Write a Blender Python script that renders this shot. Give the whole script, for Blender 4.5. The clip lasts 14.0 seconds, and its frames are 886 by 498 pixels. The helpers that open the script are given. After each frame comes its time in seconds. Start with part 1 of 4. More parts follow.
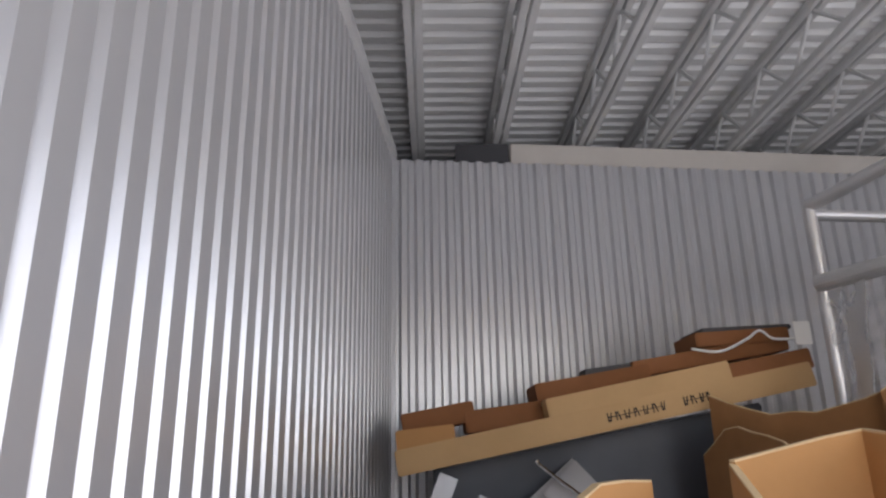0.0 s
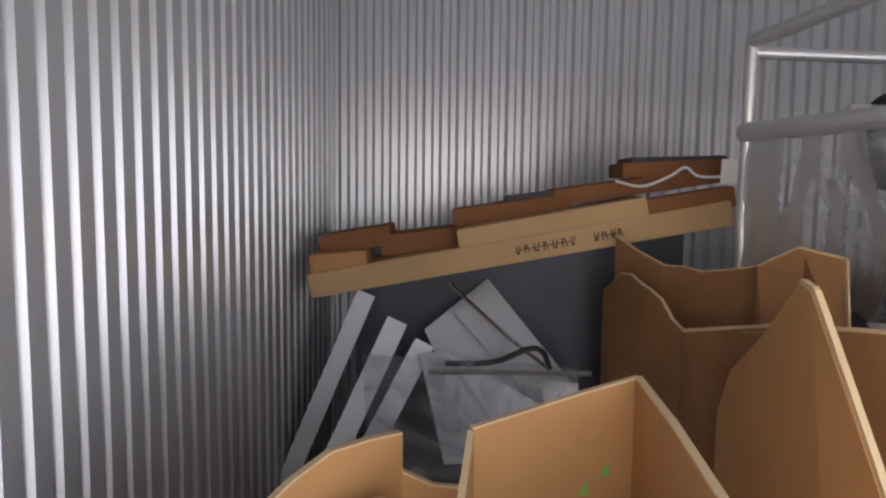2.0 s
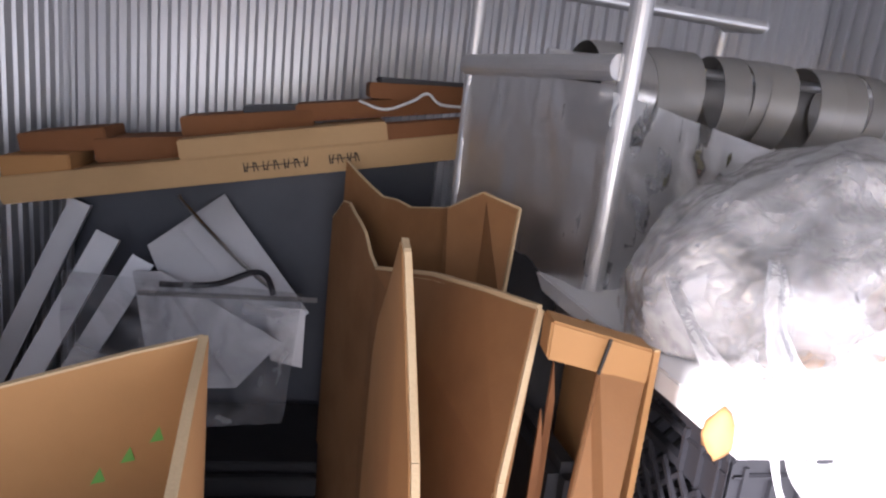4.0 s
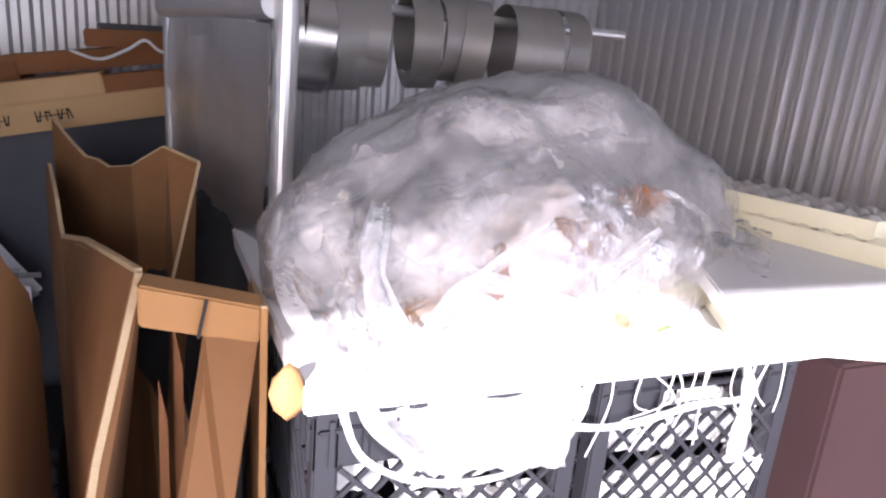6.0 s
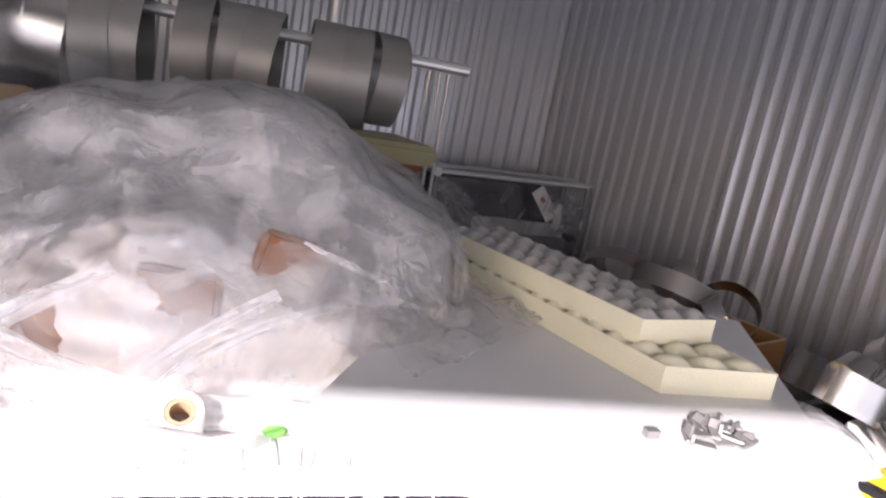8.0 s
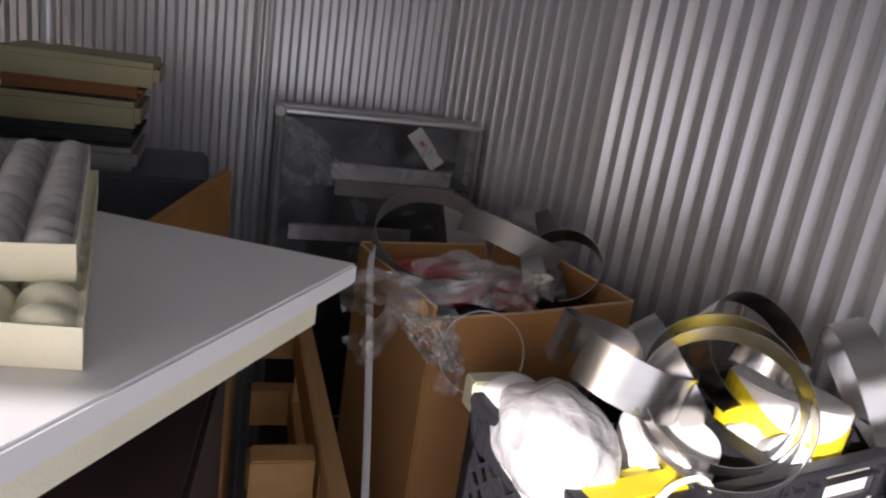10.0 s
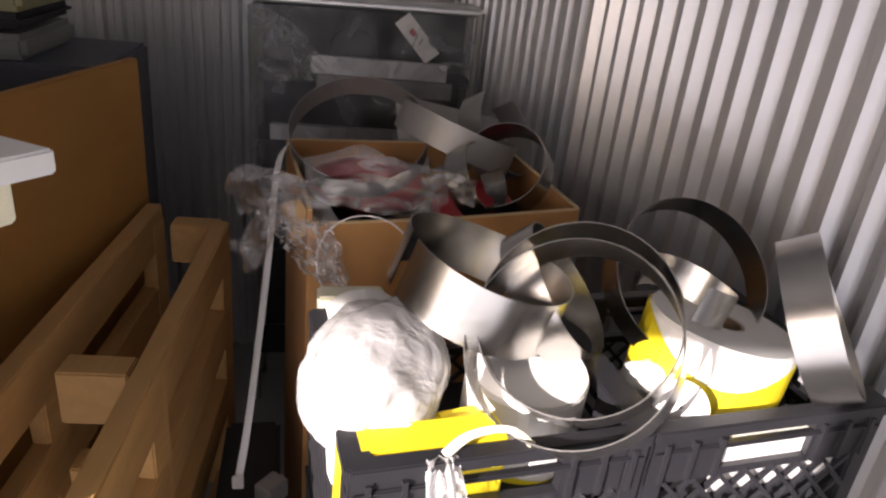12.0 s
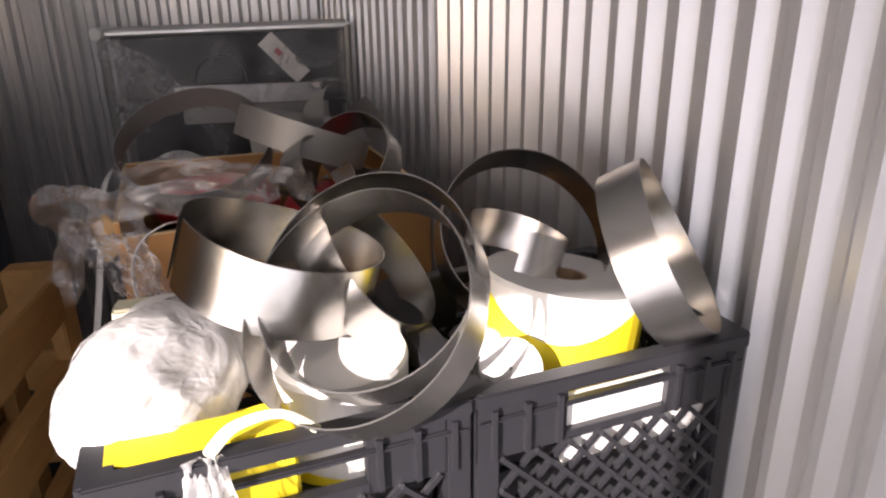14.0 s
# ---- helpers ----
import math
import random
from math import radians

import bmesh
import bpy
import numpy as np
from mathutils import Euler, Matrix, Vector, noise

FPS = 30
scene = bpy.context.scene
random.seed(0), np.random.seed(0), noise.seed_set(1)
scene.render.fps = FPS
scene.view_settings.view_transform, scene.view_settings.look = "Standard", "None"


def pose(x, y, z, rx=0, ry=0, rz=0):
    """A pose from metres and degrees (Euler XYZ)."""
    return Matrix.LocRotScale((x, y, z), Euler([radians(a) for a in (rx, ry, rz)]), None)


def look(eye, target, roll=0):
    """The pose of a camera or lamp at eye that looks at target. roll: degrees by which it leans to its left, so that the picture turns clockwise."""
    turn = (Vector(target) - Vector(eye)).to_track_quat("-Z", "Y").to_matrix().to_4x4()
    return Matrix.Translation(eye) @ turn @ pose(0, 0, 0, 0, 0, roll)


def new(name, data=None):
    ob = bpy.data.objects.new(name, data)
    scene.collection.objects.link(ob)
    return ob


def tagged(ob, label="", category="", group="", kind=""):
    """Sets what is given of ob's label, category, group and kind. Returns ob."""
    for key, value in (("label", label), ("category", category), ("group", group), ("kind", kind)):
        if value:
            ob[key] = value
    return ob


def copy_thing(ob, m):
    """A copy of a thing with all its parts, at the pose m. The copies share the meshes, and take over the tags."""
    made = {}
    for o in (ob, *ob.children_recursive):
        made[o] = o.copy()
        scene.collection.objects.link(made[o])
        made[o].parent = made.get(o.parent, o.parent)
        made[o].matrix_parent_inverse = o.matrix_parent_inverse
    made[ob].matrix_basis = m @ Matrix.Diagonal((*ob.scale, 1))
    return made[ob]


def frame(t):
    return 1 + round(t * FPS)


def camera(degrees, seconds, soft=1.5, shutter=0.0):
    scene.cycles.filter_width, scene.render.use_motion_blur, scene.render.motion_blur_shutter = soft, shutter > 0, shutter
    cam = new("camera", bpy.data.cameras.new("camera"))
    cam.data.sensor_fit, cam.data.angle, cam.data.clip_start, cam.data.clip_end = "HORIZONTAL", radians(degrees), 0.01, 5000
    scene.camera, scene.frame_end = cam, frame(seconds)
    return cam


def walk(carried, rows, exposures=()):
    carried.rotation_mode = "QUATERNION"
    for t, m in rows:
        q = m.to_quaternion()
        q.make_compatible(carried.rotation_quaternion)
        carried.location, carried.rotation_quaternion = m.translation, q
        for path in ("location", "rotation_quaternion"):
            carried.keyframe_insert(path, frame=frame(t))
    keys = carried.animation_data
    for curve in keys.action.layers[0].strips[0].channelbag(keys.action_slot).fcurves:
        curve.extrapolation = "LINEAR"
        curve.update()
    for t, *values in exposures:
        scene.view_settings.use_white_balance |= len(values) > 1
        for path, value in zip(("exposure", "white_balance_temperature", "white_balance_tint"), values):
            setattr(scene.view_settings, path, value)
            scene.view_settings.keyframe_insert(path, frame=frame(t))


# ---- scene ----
cam = camera(66.0, 14.0, 2.3)
PATH = [
    (0, (0.290, 0.010, 1.287), (0.327, 1.600, 1.766), -1.1),
    (0.3, (0.222, -0.040, 1.277), (0.207, 1.876, 1.822), 1.4),
    (0.5, (0.240, -0.095, 1.312), (-0.165, 1.780, 1.817), 2.8),
    (0.7, (0.318, -0.150, 1.436), (0.022, 1.780, 1.622), 0.7),
    (1, (0.455, -0.032, 1.418), (0.296, 1.457, 1.494), 1.7),
    (1.5, (0.539, 0.002, 1.478), (0.493, 1.501, 1.436), 2.3),
    (2, (0.622, 0.037, 1.568), (0.596, 1.530, 1.427), 0.7),
    (4.5, (1.095, 0.117, 1.651), (1.453, 1.532, 1.306), 6.9),
    (5, (1.183, 0.109, 1.664), (1.603, 1.506, 1.317), 5.6),
    (5.8, (1.326, 0.098, 1.649), (1.831, 1.442, 1.214), 4.2),
    (6, (1.369, 0.085, 1.659), (1.896, 1.427, 1.246), 5.1),
    (6.5, (1.529, 0.063, 1.669), (1.999, 1.439, 1.299), 10.4),
    (7, (1.679, 0.074, 1.664), (2.099, 1.460, 1.277), 11.6),
    (7.5, (1.798, 0.105, 1.674), (2.242, 1.492, 1.317), 10.2),
    (8, (1.936, 0.152, 1.672), (2.362, 1.555, 1.353), 10.4),
    (8.2, (2.019, 0.191, 1.664), (2.455, 1.585, 1.325), 11.3),
    (8.5, (2.117, 0.194, 1.673), (2.527, 1.594, 1.324), 9.1),
    (9, (2.329, 0.230, 1.648), (2.627, 1.655, 1.286), 10.7),
    (9.2, (2.436, 0.239, 1.648), (2.730, 1.662, 1.274), 9.8),
    (11.5, (3.038, 0.417, 1.640), (3.244, 1.820, 1.150), 6.1),
    (12, (3.173, 0.443, 1.619), (3.198, 1.811, 1.005), 6.3),
    (12.5, (3.249, 0.488, 1.613), (3.175, 1.843, 0.973), 4.0),
    (13, (3.332, 0.532, 1.591), (3.226, 1.876, 0.931), 1.7),
    (13.2, (3.362, 0.541, 1.586), (3.273, 1.887, 0.929), 1.1),
    (13.5, (3.394, 0.544, 1.579), (3.353, 1.910, 0.962), 0.0),
    (14, (3.389, 0.497, 1.503), (3.481, 1.901, 0.983), -0.7),
]
walk(cam, [(t, look(eye, target, roll)) for t, eye, target, roll in PATH],
     exposures=[(0, 1.85, 6450, 18), (0.3, 1.95, 6450, 17), (0.5, 2.1, 6450, 15), (0.8, 1.9, 6450, 17), (2.2, 1.6, 6450, 19), (4.5, 1.75, 6000, 25), (6.0, 1.55, 6000, 28), (7.5, 1.3, 6200, 27), (9.2, 0.85, 6300, 22), (11.3, 1.05, 6500, 23), (12.5, 1.45, 6900, 23), (13.3, 1.65, 6900, 23), (14, 1.5, 6800, 23)])

# ---- world and light ----
world = bpy.data.worlds.new("sky")
scene.world = world
world.use_nodes = True
wn = world.node_tree.nodes
sky = wn.new("ShaderNodeTexSky")
sky.sky_type = "NISHITA"
sky.sun_disc = False
sky.sun_elevation = radians(20.5)
sky.sun_rotation = radians(216)
world.node_tree.links.new(sky.outputs[0], wn["Background"].inputs[0])
wn["Background"].inputs[1].default_value = 0.09

sun_data = bpy.data.lights.new("sun", "SUN")
sun_data.energy, sun_data.angle, sun_data.color = 5.0, radians(0.6), (1.0, 0.965, 0.91)
sun = new("sun", sun_data)
sun.matrix_world = look((0, 0, 0), (0.588, 0.809, -0.377))

# area lamp added for the doorway's sky light, wider than the opening itself
door_light = bpy.data.lights.new("doorway_sky_fill", "AREA")
door_light.shape, door_light.size, door_light.size_y = "RECTANGLE", 3.8, 1.5
door_light.energy, door_light.color = 14.5, (0.93, 0.96, 1.0)
lamp = new("doorway_sky_fill", door_light)
lamp.matrix_world = look((2.1, -0.36, 1.1), (2.1, 2.0, 0.98))


# ---- materials ----
def material(name, colour, rough=0.6, metal=0.0, grain=0.0, scale=40.0, stain=0.0, stain_scale=3.0, bump=0.0,
             bump_scale=120.0, stretch=(1, 1, 1), dark=0.5, vary=0.0, coat=0.0):
    m = bpy.data.materials.new(name)
    m.use_nodes = True
    n, l = m.node_tree.nodes, m.node_tree.links
    b = n["Principled BSDF"]
    b.inputs["Roughness"].default_value = rough
    b.inputs["Metallic"].default_value = metal
    b.inputs["Coat Weight"].default_value = coat
    tc = n.new("ShaderNodeTexCoord")
    mp = n.new("ShaderNodeMapping")
    mp.inputs["Scale"].default_value = stretch
    l.new(tc.outputs["Object"], mp.inputs["Vector"])

    def tex(sc, detail=5.0):
        t = n.new("ShaderNodeTexNoise")
        t.inputs["Scale"].default_value, t.inputs["Detail"].default_value = sc, detail
        l.new(mp.outputs[0], t.inputs["Vector"])
        return t
    col = n.new("ShaderNodeRGB")
    col.outputs[0].default_value = (*colour, 1)
    last = col.outputs[0]

    def darken(last, fac_socket, amount, tint):
        mx = n.new("ShaderNodeMix")
        mx.data_type = "RGBA"
        ml = n.new("ShaderNodeMath")
        ml.operation = "MULTIPLY"
        ml.inputs[1].default_value = amount
        l.new(fac_socket, ml.inputs[0])
        l.new(ml.outputs[0], mx.inputs["Factor"])
        l.new(last, mx.inputs["A"])
        mx.inputs["B"].default_value = (*tint, 1)
        return mx.outputs["Result"]
    if grain:
        last = darken(last, tex(scale).outputs["Fac"], grain, [c * dark for c in colour])
    if stain:
        t = tex(stain_scale, 6.0)
        ramp = n.new("ShaderNodeValToRGB")
        ramp.color_ramp.elements[0].position, ramp.color_ramp.elements[1].position = 0.45, 0.72
        l.new(t.outputs["Fac"], ramp.inputs[0])
        last = darken(last, ramp.outputs[0], stain, [c * dark * 0.8 for c in colour])
        rr = n.new("ShaderNodeMapRange")
        rr.inputs["To Min"].default_value, rr.inputs["To Max"].default_value = rough * 0.85, min(1, rough * 1.25)
        l.new(t.outputs["Fac"], rr.inputs["Value"])
        l.new(rr.outputs[0], b.inputs["Roughness"])
    if vary:
        oi = n.new("ShaderNodeObjectInfo")
        last = darken(last, oi.outputs["Random"], vary, [c * 0.4 for c in colour])
    l.new(last, b.inputs["Base Color"])
    if bump:
        bp = n.new("ShaderNodeBump")
        bp.inputs["Strength"].default_value, bp.inputs["Distance"].default_value = bump, 0.002
        l.new(tex(bump_scale).outputs["Fac"], bp.inputs["Height"])
        l.new(bp.outputs[0], b.inputs["Normal"])
    return m


def film_material(name, clear, tint, bump_scale, strength=0.45, gloss=0.12, extra=0.06):
    """Crumpled clear plastic film: part clear, part milky, with gloss on its creases."""
    m = bpy.data.materials.new(name)
    m.use_nodes = True
    n, l = m.node_tree.nodes, m.node_tree.links
    out = n["Material Output"]
    n.remove(n["Principled BSDF"])
    tc = n.new("ShaderNodeTexCoord")
    ns = n.new("ShaderNodeTexNoise")
    ns.inputs["Scale"].default_value, ns.inputs["Detail"].default_value, ns.inputs["Distortion"].default_value = bump_scale, 3, 2.2
    l.new(tc.outputs["Object"], ns.inputs["Vector"])
    bp = n.new("ShaderNodeBump")
    bp.inputs["Strength"].default_value, bp.inputs["Distance"].default_value = strength, 0.02
    fine = n.new("ShaderNodeTexNoise")
    fine.inputs["Scale"].default_value, fine.inputs["Detail"].default_value, fine.inputs["Distortion"].default_value = bump_scale * 2.6, 1, 1.2
    l.new(tc.outputs["Object"], fine.inputs["Vector"])
    ridge = n.new("ShaderNodeMath")
    ridge.operation = "PINGPONG"
    ridge.inputs[1].default_value = 0.12
    l.new(fine.outputs["Fac"], ridge.inputs[0])
    both = n.new("ShaderNodeMath")
    both.operation = "MULTIPLY_ADD"
    both.inputs[1].default_value = 0.35
    l.new(ridge.outputs[0], both.inputs[0])
    l.new(ns.outputs["Fac"], both.inputs[2])
    l.new(both.outputs[0], bp.inputs["Height"])
    tr = n.new("ShaderNodeBsdfTransparent")
    tr.inputs[0].default_value = (0.97, 0.97, 0.97, 1)
    df = n.new("ShaderNodeBsdfDiffuse")
    df.inputs[0].default_value = (*tint, 1)
    tl = n.new("ShaderNodeBsdfTranslucent")
    tl.inputs[0].default_value = (*tint, 1)
    gl = n.new("ShaderNodeBsdfGlossy")
    gl.inputs["Roughness"].default_value = gloss
    milk = n.new("ShaderNodeMixShader")
    milk.inputs[0].default_value = 0.4
    l.new(df.outputs[0], milk.inputs[1])
    l.new(tl.outputs[0], milk.inputs[2])
    ramp = n.new("ShaderNodeMapRange")
    ramp.inputs["From Min"].default_value, ramp.inputs["From Max"].default_value = 0.35, 0.65
    ramp.inputs["To Min"].default_value, ramp.inputs["To Max"].default_value = max(0, 1 - clear - 0.22), min(1, 1 - clear + 0.22)
    l.new(ns.outputs["Fac"], ramp.inputs["Value"])
    body = n.new("ShaderNodeMixShader")
    l.new(ramp.outputs[0], body.inputs[0])
    l.new(tr.outputs[0], body.inputs[1])
    l.new(milk.outputs[0], body.inputs[2])
    fr = n.new("ShaderNodeFresnel")
    fr.inputs[0].default_value = 1.5
    ad = n.new("ShaderNodeMixShader")
    sc = n.new("ShaderNodeMath")
    sc.operation = "MULTIPLY_ADD"
    sc.inputs[1].default_value, sc.inputs[2].default_value = 0.8, extra
    l.new(fr.outputs[0], sc.inputs[0])
    l.new(sc.outputs[0], ad.inputs[0])
    l.new(body.outputs[0], ad.inputs[1])
    l.new(gl.outputs[0], ad.inputs[2])
    for s in (df, gl, fr):
        l.new(bp.outputs[0], s.inputs["Normal"])
    l.new(ad.outputs[0], out.inputs[0])
    return m


def streak_film(name, low, high, tint, gloss=0.1, along=6.0, across=9.0, shine=0.05):
    """Thin clear film: milky folds between clear patches, with gloss on its creases."""
    m = bpy.data.materials.new(name)
    m.use_nodes = True
    n, l = m.node_tree.nodes, m.node_tree.links
    out = n["Material Output"]
    n.remove(n["Principled BSDF"])
    uv = n.new("ShaderNodeTexCoord")
    oi = n.new("ShaderNodeObjectInfo")
    mp = n.new("ShaderNodeMapping")
    mp.inputs["Scale"].default_value = (along, across, along)
    shift = n.new("ShaderNodeVectorMath")
    shift.operation = "SCALE"
    shift.inputs[0].default_value = (7, 13, 5)
    l.new(oi.outputs["Random"], shift.inputs["Scale"])
    l.new(shift.outputs[0], mp.inputs["Location"])
    l.new(uv.outputs["Object"], mp.inputs["Vector"])

    def tex(vec, sc, det, dist):
        t = n.new("ShaderNodeTexNoise")
        for k, v in (("Scale", sc), ("Detail", det), ("Distortion", dist)):
            t.inputs[k].default_value = v
        l.new(vec, t.inputs["Vector"])
        return t.outputs["Fac"]
    streak = tex(mp.outputs[0], 1.0, 3.0, 2.6)
    patch = tex(uv.outputs["Object"], 9.0, 3.0, 1.0)
    crease = tex(uv.outputs["Object"], 26.0, 2.0, 1.6)
    mul = n.new("ShaderNodeMath")
    mul.operation = "MULTIPLY"
    l.new(streak, mul.inputs[0])
    l.new(patch, mul.inputs[1])
    op = n.new("ShaderNodeMapRange")
    for k, v in (("From Min", 0.16), ("From Max", 0.40), ("To Min", low), ("To Max", high)):
        op.inputs[k].default_value = v
    l.new(mul.outputs[0], op.inputs["Value"])
    hs = n.new("ShaderNodeMath")
    hs.operation = "MULTIPLY_ADD"
    hs.inputs[1].default_value = 0.6
    l.new(crease, hs.inputs[0])
    l.new(streak, hs.inputs[2])
    bp = n.new("ShaderNodeBump")
    bp.inputs["Strength"].default_value, bp.inputs["Distance"].default_value = 0.55, 0.010
    l.new(hs.outputs[0], bp.inputs["Height"])
    tr = n.new("ShaderNodeBsdfTransparent")
    tr.inputs[0].default_value = (0.98, 0.98, 0.98, 1)
    df, tl, gl = n.new("ShaderNodeBsdfDiffuse"), n.new("ShaderNodeBsdfTranslucent"), n.new("ShaderNodeBsdfGlossy")
    df.inputs[0].default_value = tl.inputs[0].default_value = (*tint, 1)
    gl.inputs["Roughness"].default_value = gloss
    l.new(bp.outputs[0], gl.inputs["Normal"])
    milk, body, top = (n.new("ShaderNodeMixShader") for _ in range(3))
    milk.inputs[0].default_value = 0.45
    l.new(df.outputs[0], milk.inputs[1])
    l.new(tl.outputs[0], milk.inputs[2])
    l.new(op.outputs[0], body.inputs[0])
    l.new(tr.outputs[0], body.inputs[1])
    l.new(milk.outputs[0], body.inputs[2])
    fr = n.new("ShaderNodeFresnel")
    fr.inputs[0].default_value = 1.45
    l.new(bp.outputs[0], fr.inputs["Normal"])
    ad = n.new("ShaderNodeMath")
    ad.operation = "MULTIPLY_ADD"
    ad.inputs[1].default_value, ad.inputs[2].default_value = 0.4, shine
    l.new(fr.outputs[0], ad.inputs[0])
    l.new(ad.outputs[0], top.inputs[0])
    l.new(body.outputs[0], top.inputs[1])
    l.new(gl.outputs[0], top.inputs[2])
    l.new(top.outputs[0], out.inputs[0])
    return m


WALL = material("painted_steel", (0.60, 0.60, 0.61), 0.32, 0.5, 0.12, 18, 0.14, 1.7, 0.12, 60, dark=0.75)
CEIL = material("ceiling_steel", (0.86, 0.86, 0.85), 0.45, 0.0, 0.1, 25, 0.15, 2.0, dark=0.7)
JOIST = material("joist_steel", (0.72, 0.72, 0.71), 0.55, 0.0, 0.2, 30, 0.3, 4.0)
BEIGE = material("beam_paint", (0.62, 0.58, 0.52), 0.6, 0.0, 0.15, 25, 0.2, 3.0)
DARK = material("dark_opening", (0.06, 0.06, 0.065), 0.7, 0.0, 0.3, 20)
CONC = material("concrete", (0.33, 0.32, 0.30), 0.85, 0.0, 0.35, 60, 0.4, 2.0, 0.3, 90)
CARD = material("cardboard", (0.46, 0.235, 0.085), 0.85, 0.0, 0.18, 60, 0.22, 4.0, 0.15, 220, dark=0.6)
# darker brown of the torn carton, with shade of its inside mixed in
CARD_M = material("worn_shaded_cardboard", (0.29, 0.135, 0.048), 0.85, 0.0, 0.3, 45, 0.35, 6.0, 0.2, 200, dark=0.6)
CARD_D = material("brown_cardboard", (0.25, 0.10, 0.035), 0.85, 0.0, 0.25, 50, 0.25, 5.0, 0.15, 220, dark=0.6)
CARD_L = material("light_cardboard", (0.52, 0.33, 0.155), 0.85, 0.0, 0.2, 60, 0.2, 5.0, 0.15, 220, dark=0.65)
CARD_E = material("cut_cardboard_edge", (0.66, 0.48, 0.27), 0.9, 0.0, 0.5, 260, 0.0, 1, 0.6, 300, dark=0.55)
WOOD = material("pine", (0.55, 0.31, 0.11), 0.65, 0.0, 0.45, 14, 0.25, 6.0, 0.3, 60, stretch=(6, 0.5, 6), dark=0.5, vary=0.25)
PLY = material("orange_board", (0.42, 0.20, 0.05), 0.6, 0.0, 0.3, 9, 0.3, 2.5, 0.1, 80, stretch=(1, 1, 3), dark=0.55)
STEEL = material("brushed_steel", (0.63, 0.61, 0.58), 0.24, 1.0, 0.22, 30, 0.2, 5.0, 0.08, 150, stretch=(1, 1, 8), dark=0.6, vary=0.25)
STEEL_D = material("dark_rubbed_steel", (0.36, 0.35, 0.335), 0.46, 0.55, 0.25, 22, 0.3, 5.0, 0.08, 90, dark=0.6, vary=0.5)
TUBE = material("galvanised_tube", (0.66, 0.66, 0.66), 0.36, 0.7, 0.2, 40, 0.25, 9.0, dark=0.7)
SHEET = material("pale_sheet_metal", (0.62, 0.61, 0.61), 0.42, 0.45, 0.2, 25, 0.3, 5.0, dark=0.65, vary=0.35)
BLACK = material("black_plastic", (0.022, 0.022, 0.026), 0.38, 0.0, 0.3, 40, 0.3, 8.0, 0.1, 150)
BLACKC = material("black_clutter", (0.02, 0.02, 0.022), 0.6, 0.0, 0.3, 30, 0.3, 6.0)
WHITE = material("white_laminate", (0.80, 0.80, 0.79), 0.42, 0.0, 0.06, 20, 0.1, 3.0, dark=0.8)
FOAM = material("cream_foam", (0.80, 0.77, 0.58), 0.9, 0.0, 0.15, 60, 0.2, 9.0, 0.4, 300, dark=0.75)
FOAM_G = material("grey_flock_foam", (0.50, 0.49, 0.47), 0.95, 0.0, 0.5, 90, 0.5, 25.0, 0.5, 300, dark=0.45)
PAPER = material("white_paper", (0.82, 0.81, 0.78), 0.75, 0.0, 0.08, 40, 0.1, 8.0, dark=0.8)
YELLOW = material("yellow_label", (0.85, 0.68, 0.02), 0.5, 0.0, 0.1, 40, 0.12, 9.0, dark=0.8)
CORE = material("cardboard_core", (0.46, 0.31, 0.19), 0.85, 0.0, 0.3, 60)
RED = material("red_plastic", (0.45, 0.02, 0.03), 0.4, 0.0, 0.1, 40)
INK = material("ink", (0.03, 0.025, 0.02), 0.8)
STRAP = material("white_strap", (0.72, 0.72, 0.70), 0.5, 0.0, 0.1, 60)
GREEN = material("green_print", (0.16, 0.42, 0.08), 0.6, 0.0, 0.2, 60)
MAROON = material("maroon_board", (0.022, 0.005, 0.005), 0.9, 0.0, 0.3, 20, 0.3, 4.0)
OLIVE = material("olive_wrap", (0.36, 0.33, 0.17), 0.5, 0.0, 0.3, 12, 0.3, 4.0, dark=0.6)
FILM_W = film_material("milky_film", 0.15, (0.93, 0.92, 0.92), 10)
STREAK = streak_film("stretched_film", 0.05, 0.46, (0.97, 0.95, 0.94), 0.12, shine=0.035)
STREAK_W = streak_film("milky_stretched_film", 0.45, 0.95, (0.96, 0.95, 0.94), 0.14, 12.0, 18.0, 0.05)
# the dark blotches paint shaded hollows into the bunched film
PACKED = material("packed_film", (0.90, 0.83, 0.78), 0.4, 0.0, 0.3, 11, 0.65, 8.5, 0.3, 24, dark=0.74)
FILM_T = film_material("thin_film", 0.86, (0.55, 0.55, 0.57), 5, 0.10, 0.42, 0.0)


# ---- mesh helpers ----
def mesh_of(name, verts, faces, mat, smooth=False):
    me = bpy.data.meshes.new(name)
    me.from_pydata([tuple(v) for v in verts], [], faces)
    me.validate()
    me.materials.append(mat)
    if smooth:
        me.polygons.foreach_set("use_smooth", [True] * len(me.polygons))
    return me


